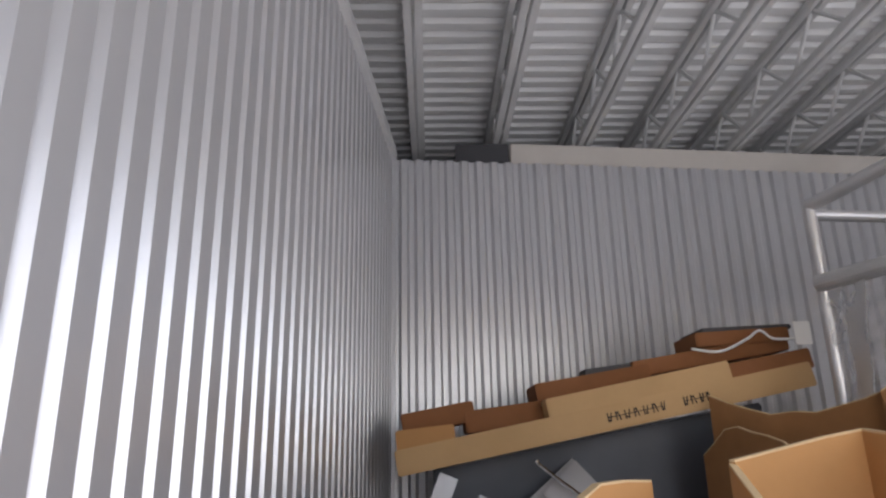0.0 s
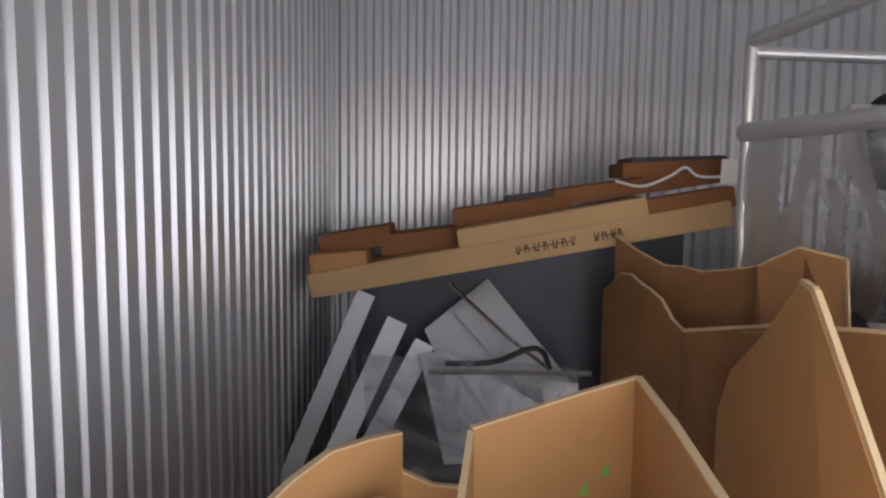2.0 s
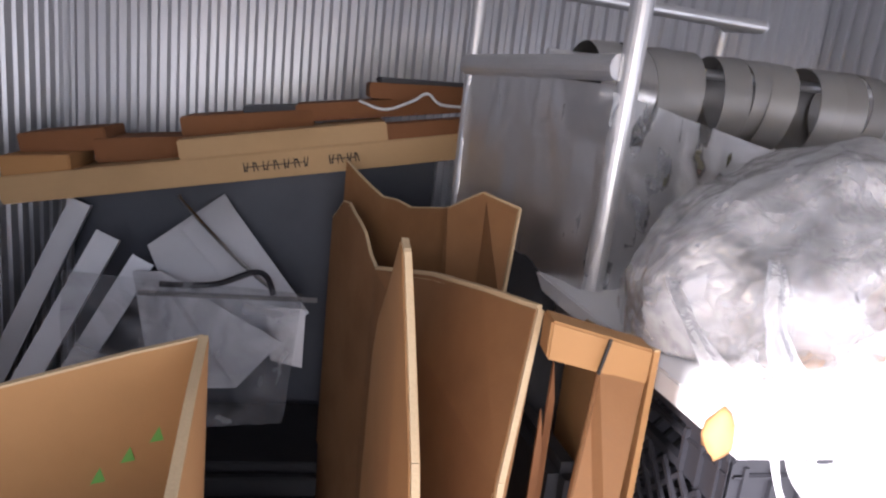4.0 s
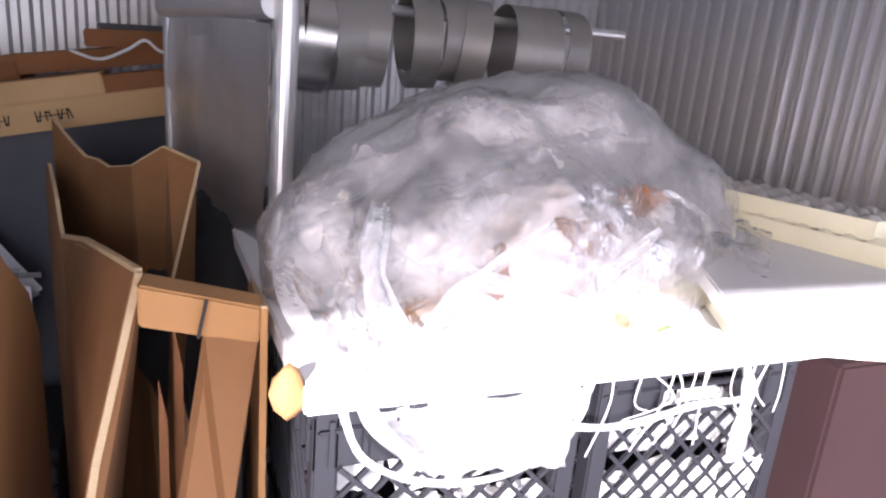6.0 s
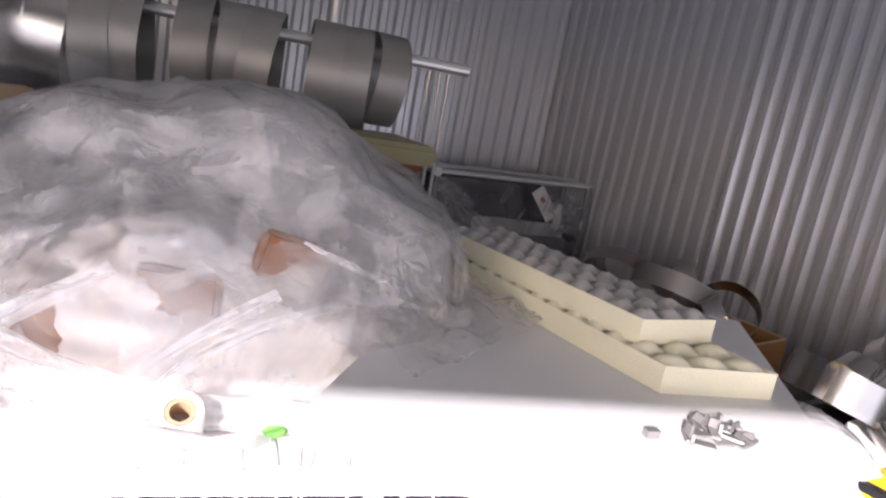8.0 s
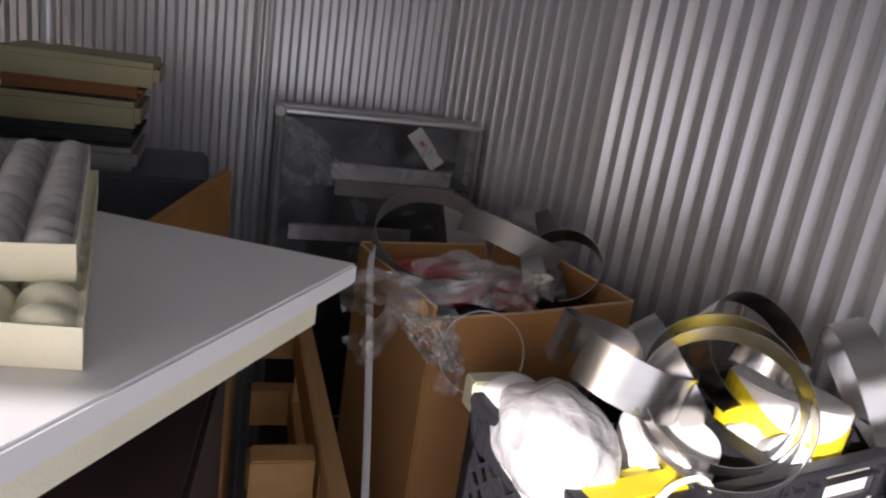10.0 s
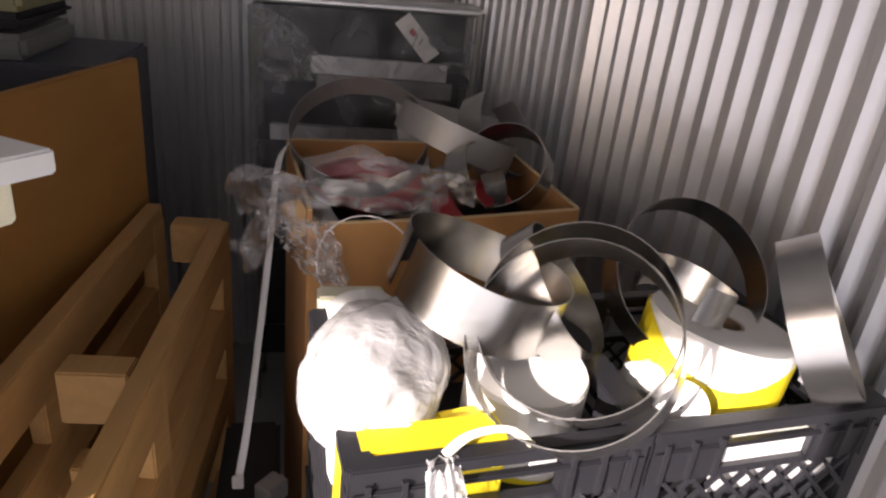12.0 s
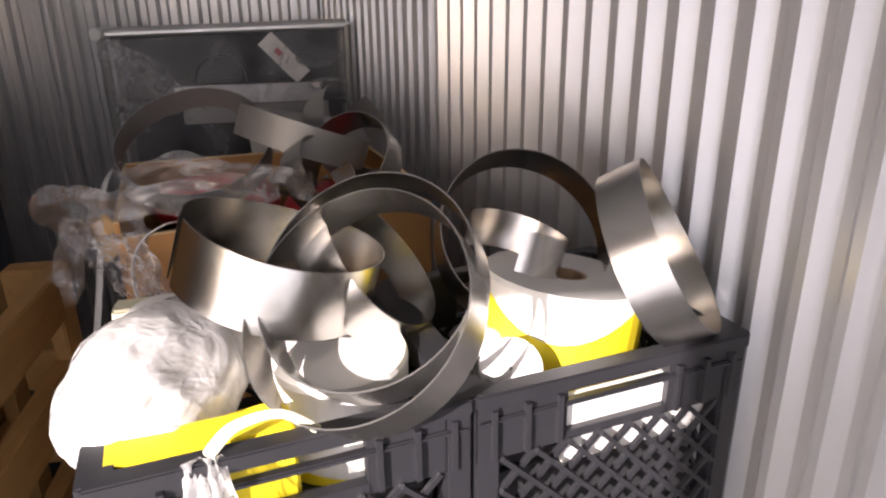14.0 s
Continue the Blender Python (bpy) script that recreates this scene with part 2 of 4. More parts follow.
class Build:
    """Collects verts and faces of one mesh."""

    def __init__(self):
        self.v, self.f = [], []

    def add(self, verts, faces):
        k = len(self.v)
        self.v += [Vector(v) for v in verts]
        self.f += [[i + k for i in f] for f in faces]
        return self

    def box(self, c, s, m=None):
        x, y, z = (a / 2 for a in s)
        vs = [Vector(p) for p in ((-x, -y, -z), (x, -y, -z), (x, y, -z), (-x, y, -z), (-x, -y, z), (x, -y, z), (x, y, z), (-x, y, z))]
        vs = [(m @ v if m else v) + Vector(c) for v in vs]
        return self.add(vs, [(0, 3, 2, 1), (4, 5, 6, 7), (0, 1, 5, 4), (1, 2, 6, 5), (2, 3, 7, 6), (3, 0, 4, 7)])

    def bar(self, p, q, w, h, up=(0, 0, 1)):
        """A square bar from p to q."""
        p, q = Vector(p), Vector(q)
        d = (q - p).normalized()
        s = d.cross(Vector(up))
        s = s.normalized() if s.length > 1e-5 else Vector((1, 0, 0))
        u = s.cross(d)
        c = [(-1, -1), (1, -1), (1, 1), (-1, 1)]
        vs = [a + s * (i * w / 2) + u * (j * h / 2) for a in (p, q) for i, j in c]
        return self.add(vs, [(0, 1, 2, 3), (7, 6, 5, 4), (0, 4, 5, 1), (1, 5, 6, 2), (2, 6, 7, 3), (3, 7, 4, 0)])

    def tube(self, p, q, r, n=14, r2=None):
        p, q = Vector(p), Vector(q)
        d = (q - p).normalized()
        s = d.orthogonal().normalized()
        u = d.cross(s)
        r2 = r if r2 is None else r2
        vs = [a + (s * math.cos(t) + u * math.sin(t)) * k for a, k in ((p, r), (q, r2)) for t in [2 * math.pi * i / n for i in range(n)]]
        fs = [(i, (i + 1) % n, n + (i + 1) % n, n + i) for i in range(n)]
        return self.add(vs, fs + [tuple(range(n))[::-1], tuple(range(n, 2 * n))])

    def grid(self, fn, nu, nv, closed_u=False):
        vs = [fn(i / (nu if closed_u else nu - 1), j / (nv - 1)) for j in range(nv) for i in range(nu)]
        fs = []
        for j in range(nv - 1):
            for i in range(nu if closed_u else nu - 1):
                a, b = j * nu + i, j * nu + (i + 1) % nu
                fs.append((a, b, b + nu, a + nu))
        return self.add(vs, fs)

    def slab(self, outline, normal, t):
        """A flat plate: an outline of 3D points, given thickness along normal."""
        n = Vector(normal).normalized() * t
        k = len(outline)
        vs = [Vector(p) for p in outline] + [Vector(p) + n for p in outline]
        fs = [tuple(range(k))[::-1], tuple(range(k, 2 * k))] + [(i, (i + 1) % k, k + (i + 1) % k, k + i) for i in range(k)]
        return self.add(vs, fs)

    def mesh(self, name, mat, bevel=0.0, smooth=False):
        me = mesh_of(name, self.v, self.f, mat, smooth)
        bm = bmesh.new()
        bm.from_mesh(me)
        if smooth:
            bmesh.ops.remove_doubles(bm, verts=bm.verts, dist=1e-6)
        bmesh.ops.recalc_face_normals(bm, faces=bm.faces)
        if bevel:
            bmesh.ops.bevel(bm, geom=[e for e in bm.edges if len(e.link_faces) == 2 and e.calc_face_angle(0) > 0.5],
                            offset=bevel, segments=2, affect="EDGES", clamp_overlap=True)
        bm.to_mesh(me)
        bm.free()
        if smooth:
            me.set_sharp_from_angle(angle=radians(55))
        return me


def thing(name, label, category, at=None, group="", kind=""):
    """An empty base that carries the parts of one thing."""
    ob = new(name)
    if at is not None:
        ob.matrix_basis = at if isinstance(at, Matrix) else Matrix.Translation(at)
    return tagged(ob, label, category, group, kind)


def part(name, build, mat, parent, label="", bevel=0.0, smooth=False):
    """One part, in its parent's space."""
    ob = new(name, build.mesh(name, mat, bevel, smooth))
    ob.parent = parent
    return tagged(ob, label)


def solo(name, build, mat, label, category, bevel=0.0, smooth=False, group="", kind=""):
    """A thing of one mesh, in world space."""
    return tagged(new(name, build.mesh(name, mat, bevel, smooth)), label, category, group, kind)


def turned(x, y, z, deg):
    return pose(x, y, z, 0, 0, deg)


# ---- structure ----
FLOOR_TOP, WALL_TOP, DECK = 0.0, 2.48, 2.86
LB, RB = Vector((0.135, 2.66, 0)), Vector((3.165, 2.96, 0))       # back corners
LF, RF = Vector((-0.145, -0.45, 0)), Vector((4.585, -0.45, 0))      # front corners


def corrugated(name, p, q, z0, z1, label, pitch=0.064, depth=0.013, flat=0.5, thick=0.03, lean=0.13):
    """A ribbed steel wall from p to q; the room lies on its left hand side."""
    d = (q - p)
    length = d.length
    d = d.normalized()
    n = Vector((-d.y, d.x, 0))
    prof, s = [], 0.0
    slope = pitch * lean
    while s < length:
        w = pitch * flat
        for a, h in ((0, 0.0), (pitch - w - 2 * slope, 0.0), (pitch - w - slope, 1.0), (pitch - slope, 1.0)):
            if s + a < length:
                prof.append((s + a, h * depth))
        s += pitch
    prof.append((length, 0.0))
    b = Build()
    front = [p + d * a + n * h for a, h in prof]
    k = len(front)
    b.add([Vector((v.x, v.y, z0)) for v in front] + [Vector((v.x, v.y, z1)) for v in front],
          [(i, i + 1, k + i + 1, k + i) for i in range(k - 1)])
    back = [p - n * thick, q - n * thick]
    b.add([(p.x, p.y, z0), (q.x, q.y, z0), (back[1].x, back[1].y, z0), (back[0].x, back[0].y, z0),
           (p.x, p.y, z1), (q.x, q.y, z1), (back[1].x, back[1].y, z1), (back[0].x, back[0].y, z1)],
          [(3, 2, 6, 7), (4, 5, 6, 7), (0, 3, 7, 4), (1, 5, 6, 2)])
    return solo(name, b, WALL, label, "wall", kind="structure")


corrugated("wall_left", LB, LF, 0, WALL_TOP, "white-grey ribbed painted steel partition wall", flat=0.6, lean=0.13, depth=0.013)
corrugated("wall_back", RB, LB, 0, WALL_TOP, "white-grey ribbed painted steel partition wall at the back", flat=0.36, lean=0.17, depth=0.015)
SEAM = RB + (RF - RB).normalized() * 0.86                          # lapped joint of two panels
corrugated("wall_right", RF, SEAM, 0, WALL_TOP, "white-grey ribbed painted steel partition wall with a lapped seam", flat=0.22, lean=0.27, depth=0.021, pitch=0.0615)
corrugated("wall_right_far", SEAM, RB, 0, WALL_TOP, "grey shallow-ribbed painted steel panel beside the back corner", flat=0.5, lean=0.11, depth=0.016, pitch=0.0615)

b = Build()
b.box((2.3, 0.9, -0.06), (9, 9, 0.12))
solo("floor", b, CONC, "grey bare concrete floor of the storage unit", "floor", kind="structure")
b = Build()
b.box((0, 0, -0.16), (240, 240, 0.1))
solo("ground", b, CONC, "grey pavement outside reaching the horizon", "ground", kind="structure")

# unseen front wall with the wide doorway, its edges set to trim the sun
b = Build()
b.box((2.32, -0.52, 2.45), (9.0, 0.10, 0.9))
b.box((-0.88, -0.52, 1.0), (2.64, 0.10, 2.0))
b.box((4.64, -0.52, 1.0), (4.24, 0.10, 2.0))
solo("wall_front", b, WALL, "unseen painted steel front wall, its wide open doorway trimming the sun", "wall", kind="structure")

# roof deck with cross ribs, open bar joists
b = Build()
prof, y = [], -0.5
while y < 5.2:
    prof += [(y, 0.0), (y + 0.045, 0.0), (y + 0.053, 0.022), (y + 0.078, 0.022)]
    y += 0.086
b.add([(-2.0, yy, DECK + h) for yy, h in prof] + [(6.6, yy, DECK + h) for yy, h in prof],
      [(i, i + 1, len(prof) + i + 1, len(prof) + i) for i in range(len(prof) - 1)])
b.box((2.3, 2.35, DECK + 0.09), (8.6, 5.8, 0.05))
solo("ceiling", b, CEIL, "white ribbed steel roof deck", "ceiling", kind="structure")

b = Build()
for c, s in (((2.3, 5.2, 1.5), (8.7, 0.1, 3.0)), ((-2.05, 2.4, 1.5), (0.1, 5.7, 3.0)), ((6.65, 2.4, 1.5), (0.1, 5.7, 3.0))):
    b.box(c, s)
solo("wall_outer", b, WALL, "plain steel walls closing the building round the unit", "wall", kind="structure")


def joist(x, y0, y1):
    t = thing("roof_joist", "grey open web steel roof joist under the deck", "joist", (x, 0, 0), "roof joists")
    for nm, z in (("top_chord", DECK - 0.02), ("bottom_chord", DECK - 0.22)):
        c = Build()
        c.box((-0.018, (y0 + y1) / 2, z), (0.026, y1 - y0, 0.034))
        c.box((0.018, (y0 + y1) / 2, z), (0.026, y1 - y0, 0.034))
        part(nm, c, JOIST, t, bevel=0.003)
    w = Build()
    k, step = 0, 0.2
    yy = y0
    while yy + step <= y1:
        za, zb = (DECK - 0.22, DECK - 0.02) if k % 2 == 0 else (DECK - 0.02, DECK - 0.22)
        w.tube((0, yy, za), (0, yy + step, zb), 0.008, 8)
        yy += step
        k += 1
    part("web_rods", w, JOIST, t)
    return t


for jx in (0.25, 0.62, 1.01, 1.36, 1.72, 2.08, 2.44, 2.8, 3.16, 3.52, 3.9, 4.3):
    joist(jx, -0.45, 3.55)

b = Build()
b.slab([(0.66, 2.76, 2.49), (3.3, 3.02, 2.49), (3.3, 3.02, 2.60), (0.66, 2.76, 2.60)], (-0.1, 1, 0), 0.1)
solo("ceiling_beam", b, BEIGE, "beige painted steel beam over the back wall", "beam", 0.004, kind="structure")
b = Build()
b.box((0.53, 2.745, 2.535), (0.23, 0.05, 0.09))
solo("wall_vent", b, DARK, "dark rectangular opening above the back wall", "vent", 0.004, kind="structure")
# top track of the left partition
b = Build()
d = (LF - LB).normalized()
b.bar(LB + Vector((0.0, 0.0, WALL_TOP + 0.02)), LF + Vector((0.0, 0, WALL_TOP + 0.02)), 0.06, 0.045)
solo("trim", b, JOIST, "grey steel track along the top of the partition", "trim", 0.003, kind="structure")
b = Build()
b.bar(LB + Vector((0.012, -0.012, 0)), LB + Vector((0.012, -0.012, WALL_TOP)), 0.028, 0.028, (0, 1, 0))
solo("trim", b, WALL, "painted steel corner trim between partitions", "trim", 0.002, kind="structure")


# ---- shapes used by several things ----
def frame_of(normal):
    n = Vector(normal).normalized()
    return n.to_track_quat("Z", "Y").to_matrix()


def band(name, centre, normal, r, width, mat, label, turns=1.0, start=0.0, squash=1.0, grow=0.0, group="loose steel bands"):
    """A springy band of thin sheet steel, closed or open."""
    m = frame_of(normal)
    c = Vector(centre)
    n = max(24, int(56 * turns))
    b = Build()
    th = 0.0016

    def at(u, w, off):
        a = 2 * math.pi * (start + u * turns)
        rr = r * (1 + grow * u) + off
        wob = 0.003 * math.sin(2 * a + r * 40)
        return c + m @ Vector((rr * math.cos(a), rr * squash * math.sin(a), (w - 0.5) * width + wob))
    b.grid(lambda u, w: at(u, w, th), n, 2)
    b.grid(lambda u, w: at(u, w, 0.0), n, 2)
    for w in (0.0, 1.0):
        b.grid(lambda u, v: at(u, w, th * v), n, 2)
    me = b.mesh(name, mat, 0, True)
    return tagged(new(name, me), label, "metal band", group)


def roll(name, base, top, r, core, label, group="", mat=None, label_to=0.0):
    """A roll on a cardboard core; a printed band runs round its lower part up to label_to of its length."""
    base, top = Vector(base), Vector(top)
    t = thing(name, label, "roll", base, group)
    ax = top - base
    m = frame_of(ax)
    L = ax.length
    n = 36
    b = Build()
    prof = [(core, 0.0), (r * 0.97, 0.0), (r, 0.004), (r, L - 0.006), (r * 0.965, L), (core, L), (core, L * 0.4)]
    b.grid(lambda u, v: m @ Vector((prof[round(v * 6)][0] * math.cos(2 * math.pi * u), prof[round(v * 6)][0] * math.sin(2 * math.pi * u), prof[round(v * 6)][1])), n, 7, True)
    part("paper", b, mat or PAPER, t, smooth=False)
    if core > 0.004:
        b = Build()
        b.grid(lambda u, v: m @ Vector(((core - 0.001 - 0.004 * (v > 0.5)) * math.cos(2 * math.pi * u), (core - 0.001 - 0.004 * (v > 0.5)) * math.sin(2 * math.pi * u), L * (0.1 if v in (0, 1) else 0.99))), 24, 4, True)
        part("core", b, CORE, t, "brown cardboard core")
    if label_to:
        b = Build()
        z1 = L * label_to

        def lab(u, v):
            a = 2 * math.pi * u
            return m @ Vector(((r + 0.0015) * math.cos(a), (r + 0.0015) * math.sin(a), 0.004 + v * (z1 - 0.004) * (0.8 + 0.2 * math.sin(a * 2))))
        b.grid(lab, n, 3, True)
        part("printed_band", b, YELLOW, t, "bright yellow printed band")
    return t


def lattice_side(side, p, q, z0, z1, inward):
    """Diamond lattice between p and q."""
    p, q = Vector((*p, 0)), Vector((*q, 0))
    L, h = (q - p).length, z1 - z0
    d = (q - p).normalized()
    cell = 0.042
    k = -int(h / cell) - 1
    while k * cell < L:
        for sgn in (1, -1):
            s0 = k * cell
            pts = []
            a0, a1 = (s0, s0 + h) if sgn == 1 else (s0 + h, s0)
            lo, hi = 0.0, 1.0
            da = a1 - a0
            for edge, up in ((0.0, False), (L, True)):
                u = (edge - a0) / da
                if (da > 0) != up:
                    lo = max(lo, u)
                else:
                    hi = min(hi, u)
            if hi - lo > 0.04:
                pts = [p + d * (a0 + da * u) + Vector((0, 0, z0 + h * u)) + Vector((*inward, 0)) * (0.002 * sgn) for u in (lo, hi)]
                b = Build()
                b.bar(pts[0], pts[1], 0.006, 0.006, (*inward, 0))
                part("slat", b, BLACK, side)
        k += 1


def milk_crate(at, w=0.36, d=0.33, h=0.285, label="black plastic stacking crate with lattice sides", group="black crates"):
    t = thing("plastic_crate", label, "crate", at, group)
    cs = [(0, 0), (w, 0), (w, d), (0, d)]
    for i in range(4):
        (x0, y0), (x1, y1) = cs[i], cs[(i + 1) % 4]
        ln = math.hypot(x1 - x0, y1 - y0)
        ux, uy = (x1 - x0) / ln, (y1 - y0) / ln
        nx, ny = -uy, ux
        b = Build()
        lat = (x0 + ux * 0.03, y0 + uy * 0.03), (x1 - ux * 0.03, y1 - uy * 0.03)
        mid = Vector(((x0 + x1) / 2, (y0 + y1) / 2, 0))
        m = Matrix.Rotation(math.atan2(uy, ux), 3, "Z")
        b.box(mid + Vector((nx * 0.008, ny * 0.008, 0.015)), (ln, 0.016, 0.03), m)
        # top band with a hand hole
        for s in (-1, 1):
            b.box(mid + Vector((ux * s * ln * 0.345 + nx * 0.009, uy * s * ln * 0.345 + ny * 0.009, h - 0.052)), (ln * 0.31, 0.014, 0.068), m)
        b.box(mid + Vector((nx * 0.009, ny * 0.009, h - 0.08)), (ln * 0.4, 0.014, 0.012), m)
        for s in (-1, 1):
            b.box(mid + Vector((ux * s * (ln / 2 - 0.022) + nx * 0.009, uy * s * (ln / 2 - 0.022) + ny * 0.009, h / 2)), (0.016, 0.012, h - 0.04), m)
        side = part("side", b, BLACK, t)
        lattice_side(side, lat[0], lat[1], 0.03, h - 0.085, (nx, ny))
        b = Build()
        b.box(mid + Vector((nx * 0.007, ny * 0.007, h - 0.009)), (ln, 0.024, 0.018), m)
        b.box(mid + Vector((nx * 0.003, ny * 0.003, h - 0.036)), (ln * 0.98, 0.012, 0.007), m)
        part("rim", b, BLACK, t, bevel=0.002)
        for s in range(9):
            u = (s + 0.5) / 9
            if abs(u - 0.5) > 0.2:
                k = Build()
                k.box(Vector((x0 + ux * ln * u - nx * 0.001, y0 + uy * ln * u - ny * 0.001, h - 0.052)), (0.006, 0.008, 0.06), m)
                part("rib", k, BLACK, side)
    for x, y in cs:
        b = Build()
        b.box((x + (0.014 if x == 0 else -0.014), y + (0.014 if y == 0 else -0.014), h / 2), (0.03, 0.03, h))
        part("corner_post", b, BLACK, t, bevel=0.003)
    b = Build()
    b.box((w / 2, d / 2, 0.01), (w - 0.02, d - 0.02, 0.02))
    part("base", b, BLACK, t)
    return t


def crumple(name, centre, radii, mat, label, seed, amp=0.16, freq=2.6, detail=4, category="plastic film", floor=None, flat=0.0):
    """A bundle of crumpled film: a lump with deep folds and creases."""
    bm = bmesh.new()
    bmesh.ops.create_icosphere(bm, subdivisions=detail, radius=1.0)
    c, rd = Vector(centre), Vector(radii)
    off = Vector((seed * 3.7, seed * 1.9, seed * 5.3))
    for v in bm.verts:
        d = v.co.normalized()
        p = d * freq + off
        ridge = 1 - abs(noise.noise(p)) * 2
        fine = 1 - abs(noise.noise(p * 2.7 + off)) * 2
        tiny = noise.noise(p * 6.1)
        k = 1 + amp * (0.8 * ridge + 0.28 * fine * abs(ridge) + 0.05 * tiny) - amp * 0.5 + 0.14 * noise.noise(d * 1.7 + off)
        v.co = Vector((d.x * rd.x, d.y * rd.y, d.z * rd.z)) * k + c
        if floor is not None and v.co.z < floor:
            v.co.z = floor + 0.004 * abs(tiny)
    me = bpy.data.meshes.new(name)
    bm.to_mesh(me)
    bm.free()
    me.materials.append(mat)
    me.polygons.foreach_set("use_smooth", [True] * len(me.polygons))
    return tagged(new(name, me), label, category)


def sheet(name, a, b_, c, d, mat, label, waves=0.02, freq=4.0, seed=1, n=28, category="plastic film", tatter=0.0):
    """A limp film sheet over the corners a, b (upper edge), c, d (lower edge)."""
    a, b_, c, d = (Vector(p) for p in (a, b_, c, d))
    nrm = (b_ - a).cross(d - a).normalized()
    bd = Build()

    def f(u, v):
        if tatter and v > 0.6:
            v = v - (v - 0.6) * tatter * (0.5 + 0.5 * noise.noise((u * 9 + seed, seed, 0)))
        p = (a * (1 - u) + b_ * u) * (1 - v) + (d * (1 - u) + c * u) * v
        q = Vector((u * freq * 1.4, v * freq, seed * 2.3))
        return p + nrm * waves * (noise.noise(q) + 0.6 * (1 - 2 * abs(noise.noise(q * 2.3))) + 0.25 * noise.noise(q * 5))
    bd.grid(f, n, n)
    return tagged(new(name, bd.mesh(name, mat, 0, True)), label, category)


def cord(name, pts, r, mat, label, category="strap", seg=8, flat=1.0):
    """A bent cord or strap through points."""
    pts = [Vector(p) for p in pts]
    fine = []
    for i in range(len(pts) - 1):
        p0, p1, p2, p3 = pts[max(i - 1, 0)], pts[i], pts[i + 1], pts[min(i + 2, len(pts) - 1)]
        for k in range(seg):
            t = k / seg
            fine.append(0.5 * ((2 * p1) + (p2 - p0) * t + (2 * p0 - 5 * p1 + 4 * p2 - p3) * t * t + (3 * p1 - p0 - 3 * p2 + p3) * t ** 3))
    fine.append(pts[-1])
    b = Build()
    ring = 6
    vs, fs = [], []
    for i, p in enumerate(fine):
        d = (fine[min(i + 1, len(fine) - 1)] - fine[max(i - 1, 0)]).normalized()
        s = d.cross(Vector((0.3, 1, 0.2))).normalized()
        u = s.cross(d)
        vs += [p + s * (r * math.cos(2 * math.pi * k / ring)) + u * (r * flat * math.sin(2 * math.pi * k / ring)) for k in range(ring)]
    for i in range(len(fine) - 1):
        fs += [(i * ring + k, i * ring + (k + 1) % ring, (i + 1) * ring + (k + 1) % ring, (i + 1) * ring + k) for k in range(ring)]
    b.add(vs, fs + [tuple(range(ring)), tuple(range((len(fine) - 1) * ring, len(fine) * ring))])
    return tagged(new(name, b.mesh(name, mat, 0, True)), label, category)


def plain_box(name, c, s, deg, mat, label, category, bevel=0.004, tilt=0.0, group=""):
    b = Build()
    b.box((0, 0, 0), s)
    ob = tagged(new(name, b.mesh(name, mat, bevel)), label, category, group)
    ob.matrix_basis = pose(*c, 0, tilt, deg)
    return ob


def wall_panel(parent, p, q, z_bottom, tops, thick=0.007, mat=None, label=""):
    """One wall of a carton from p to q; tops are its heights along the upper edge, with a pale cut edge on it."""
    p, q = Vector((*p, 0)), Vector((*q, 0))
    d = (q - p).normalized()
    nrm = Vector((-d.y, d.x, 0))
    k = len(tops)
    pts = [p + (q - p) * (i / (k - 1)) + Vector((0, 0, z)) for i, z in enumerate(tops)]
    outline = [p + Vector((0, 0, z_bottom)), q + Vector((0, 0, z_bottom))] + pts[::-1]
    b = Build()
    b.slab([v - nrm * thick / 2 for v in outline], nrm, thick)
    wall = part("carton_wall", b, mat or CARD, parent, label)
    e = Build()
    for u, v in zip(pts, pts[1:]):
        e.bar(u + Vector((0, 0, 0.0012)), v + Vector((0, 0, 0.0012)), thick * 0.92, 0.003)
    part("cut_edge", e, CARD_E, wall, "pale fluted cut edge")
    return wall


# ---- back left: stacked flat cartons ----
SL = math.degrees(math.atan(0.19))


def long_board(name, x0, x1, z0, h, y, depth, mat, label, deg=0.0, slope=None):
    """A long flat carton that leans along the pile's slope; z0 is its lower edge at x0."""
    s = SL if slope is None else slope
    L = (x1 - x0) / math.cos(radians(s))
    b = Build()
    b.box((L / 2, depth / 2, h / 2), (L, depth, h))
    ob = tagged(new(name, b.mesh(name, mat, 0.004)), label, "carton", "stacked flat cartons")
    ob.matrix_basis = pose(x0, y, z0, 0, -s, deg)
    return ob


main = long_board("flat_carton", 0.20, 1.43, 1.228, 0.072, 2.02, 0.26, CARD_L, "long light brown flat carton with hand lettering")
for word in (((0.62, 0.012), (0.645, 0.012), (0.672, 0.016), (0.70, 0.012), (0.728, 0.014), (0.755, 0.014), (0.782, 0.010)),
             ((0.85, 0.012), (0.872, 0.014), (0.90, 0.010), (0.92, 0.010))):
    b = Build()
    for i, (x, w) in enumerate(word):
        for k in range(2):
            b.box((x + k * w * 0.7, -0.0015, 0.036), (0.003, 0.002, 0.026), Matrix.Rotation(0.25 * (1 - 2 * (i % 2)) * k, 3, "Y"))
        b.box((x + w * 0.35, -0.0015, 0.036 + (0.008 if i % 2 else -0.009)), (w * 0.8, 0.002, 0.003), Matrix.Rotation(0.3, 3, "Y"))
    b.box(((word[0][0] + word[-1][0]) / 2, -0.001, 0.036), (word[-1][0] - word[0][0], 0.0014, 0.0025))
    part("lettering", b, INK, main, "dark hand-drawn strokes of one word")
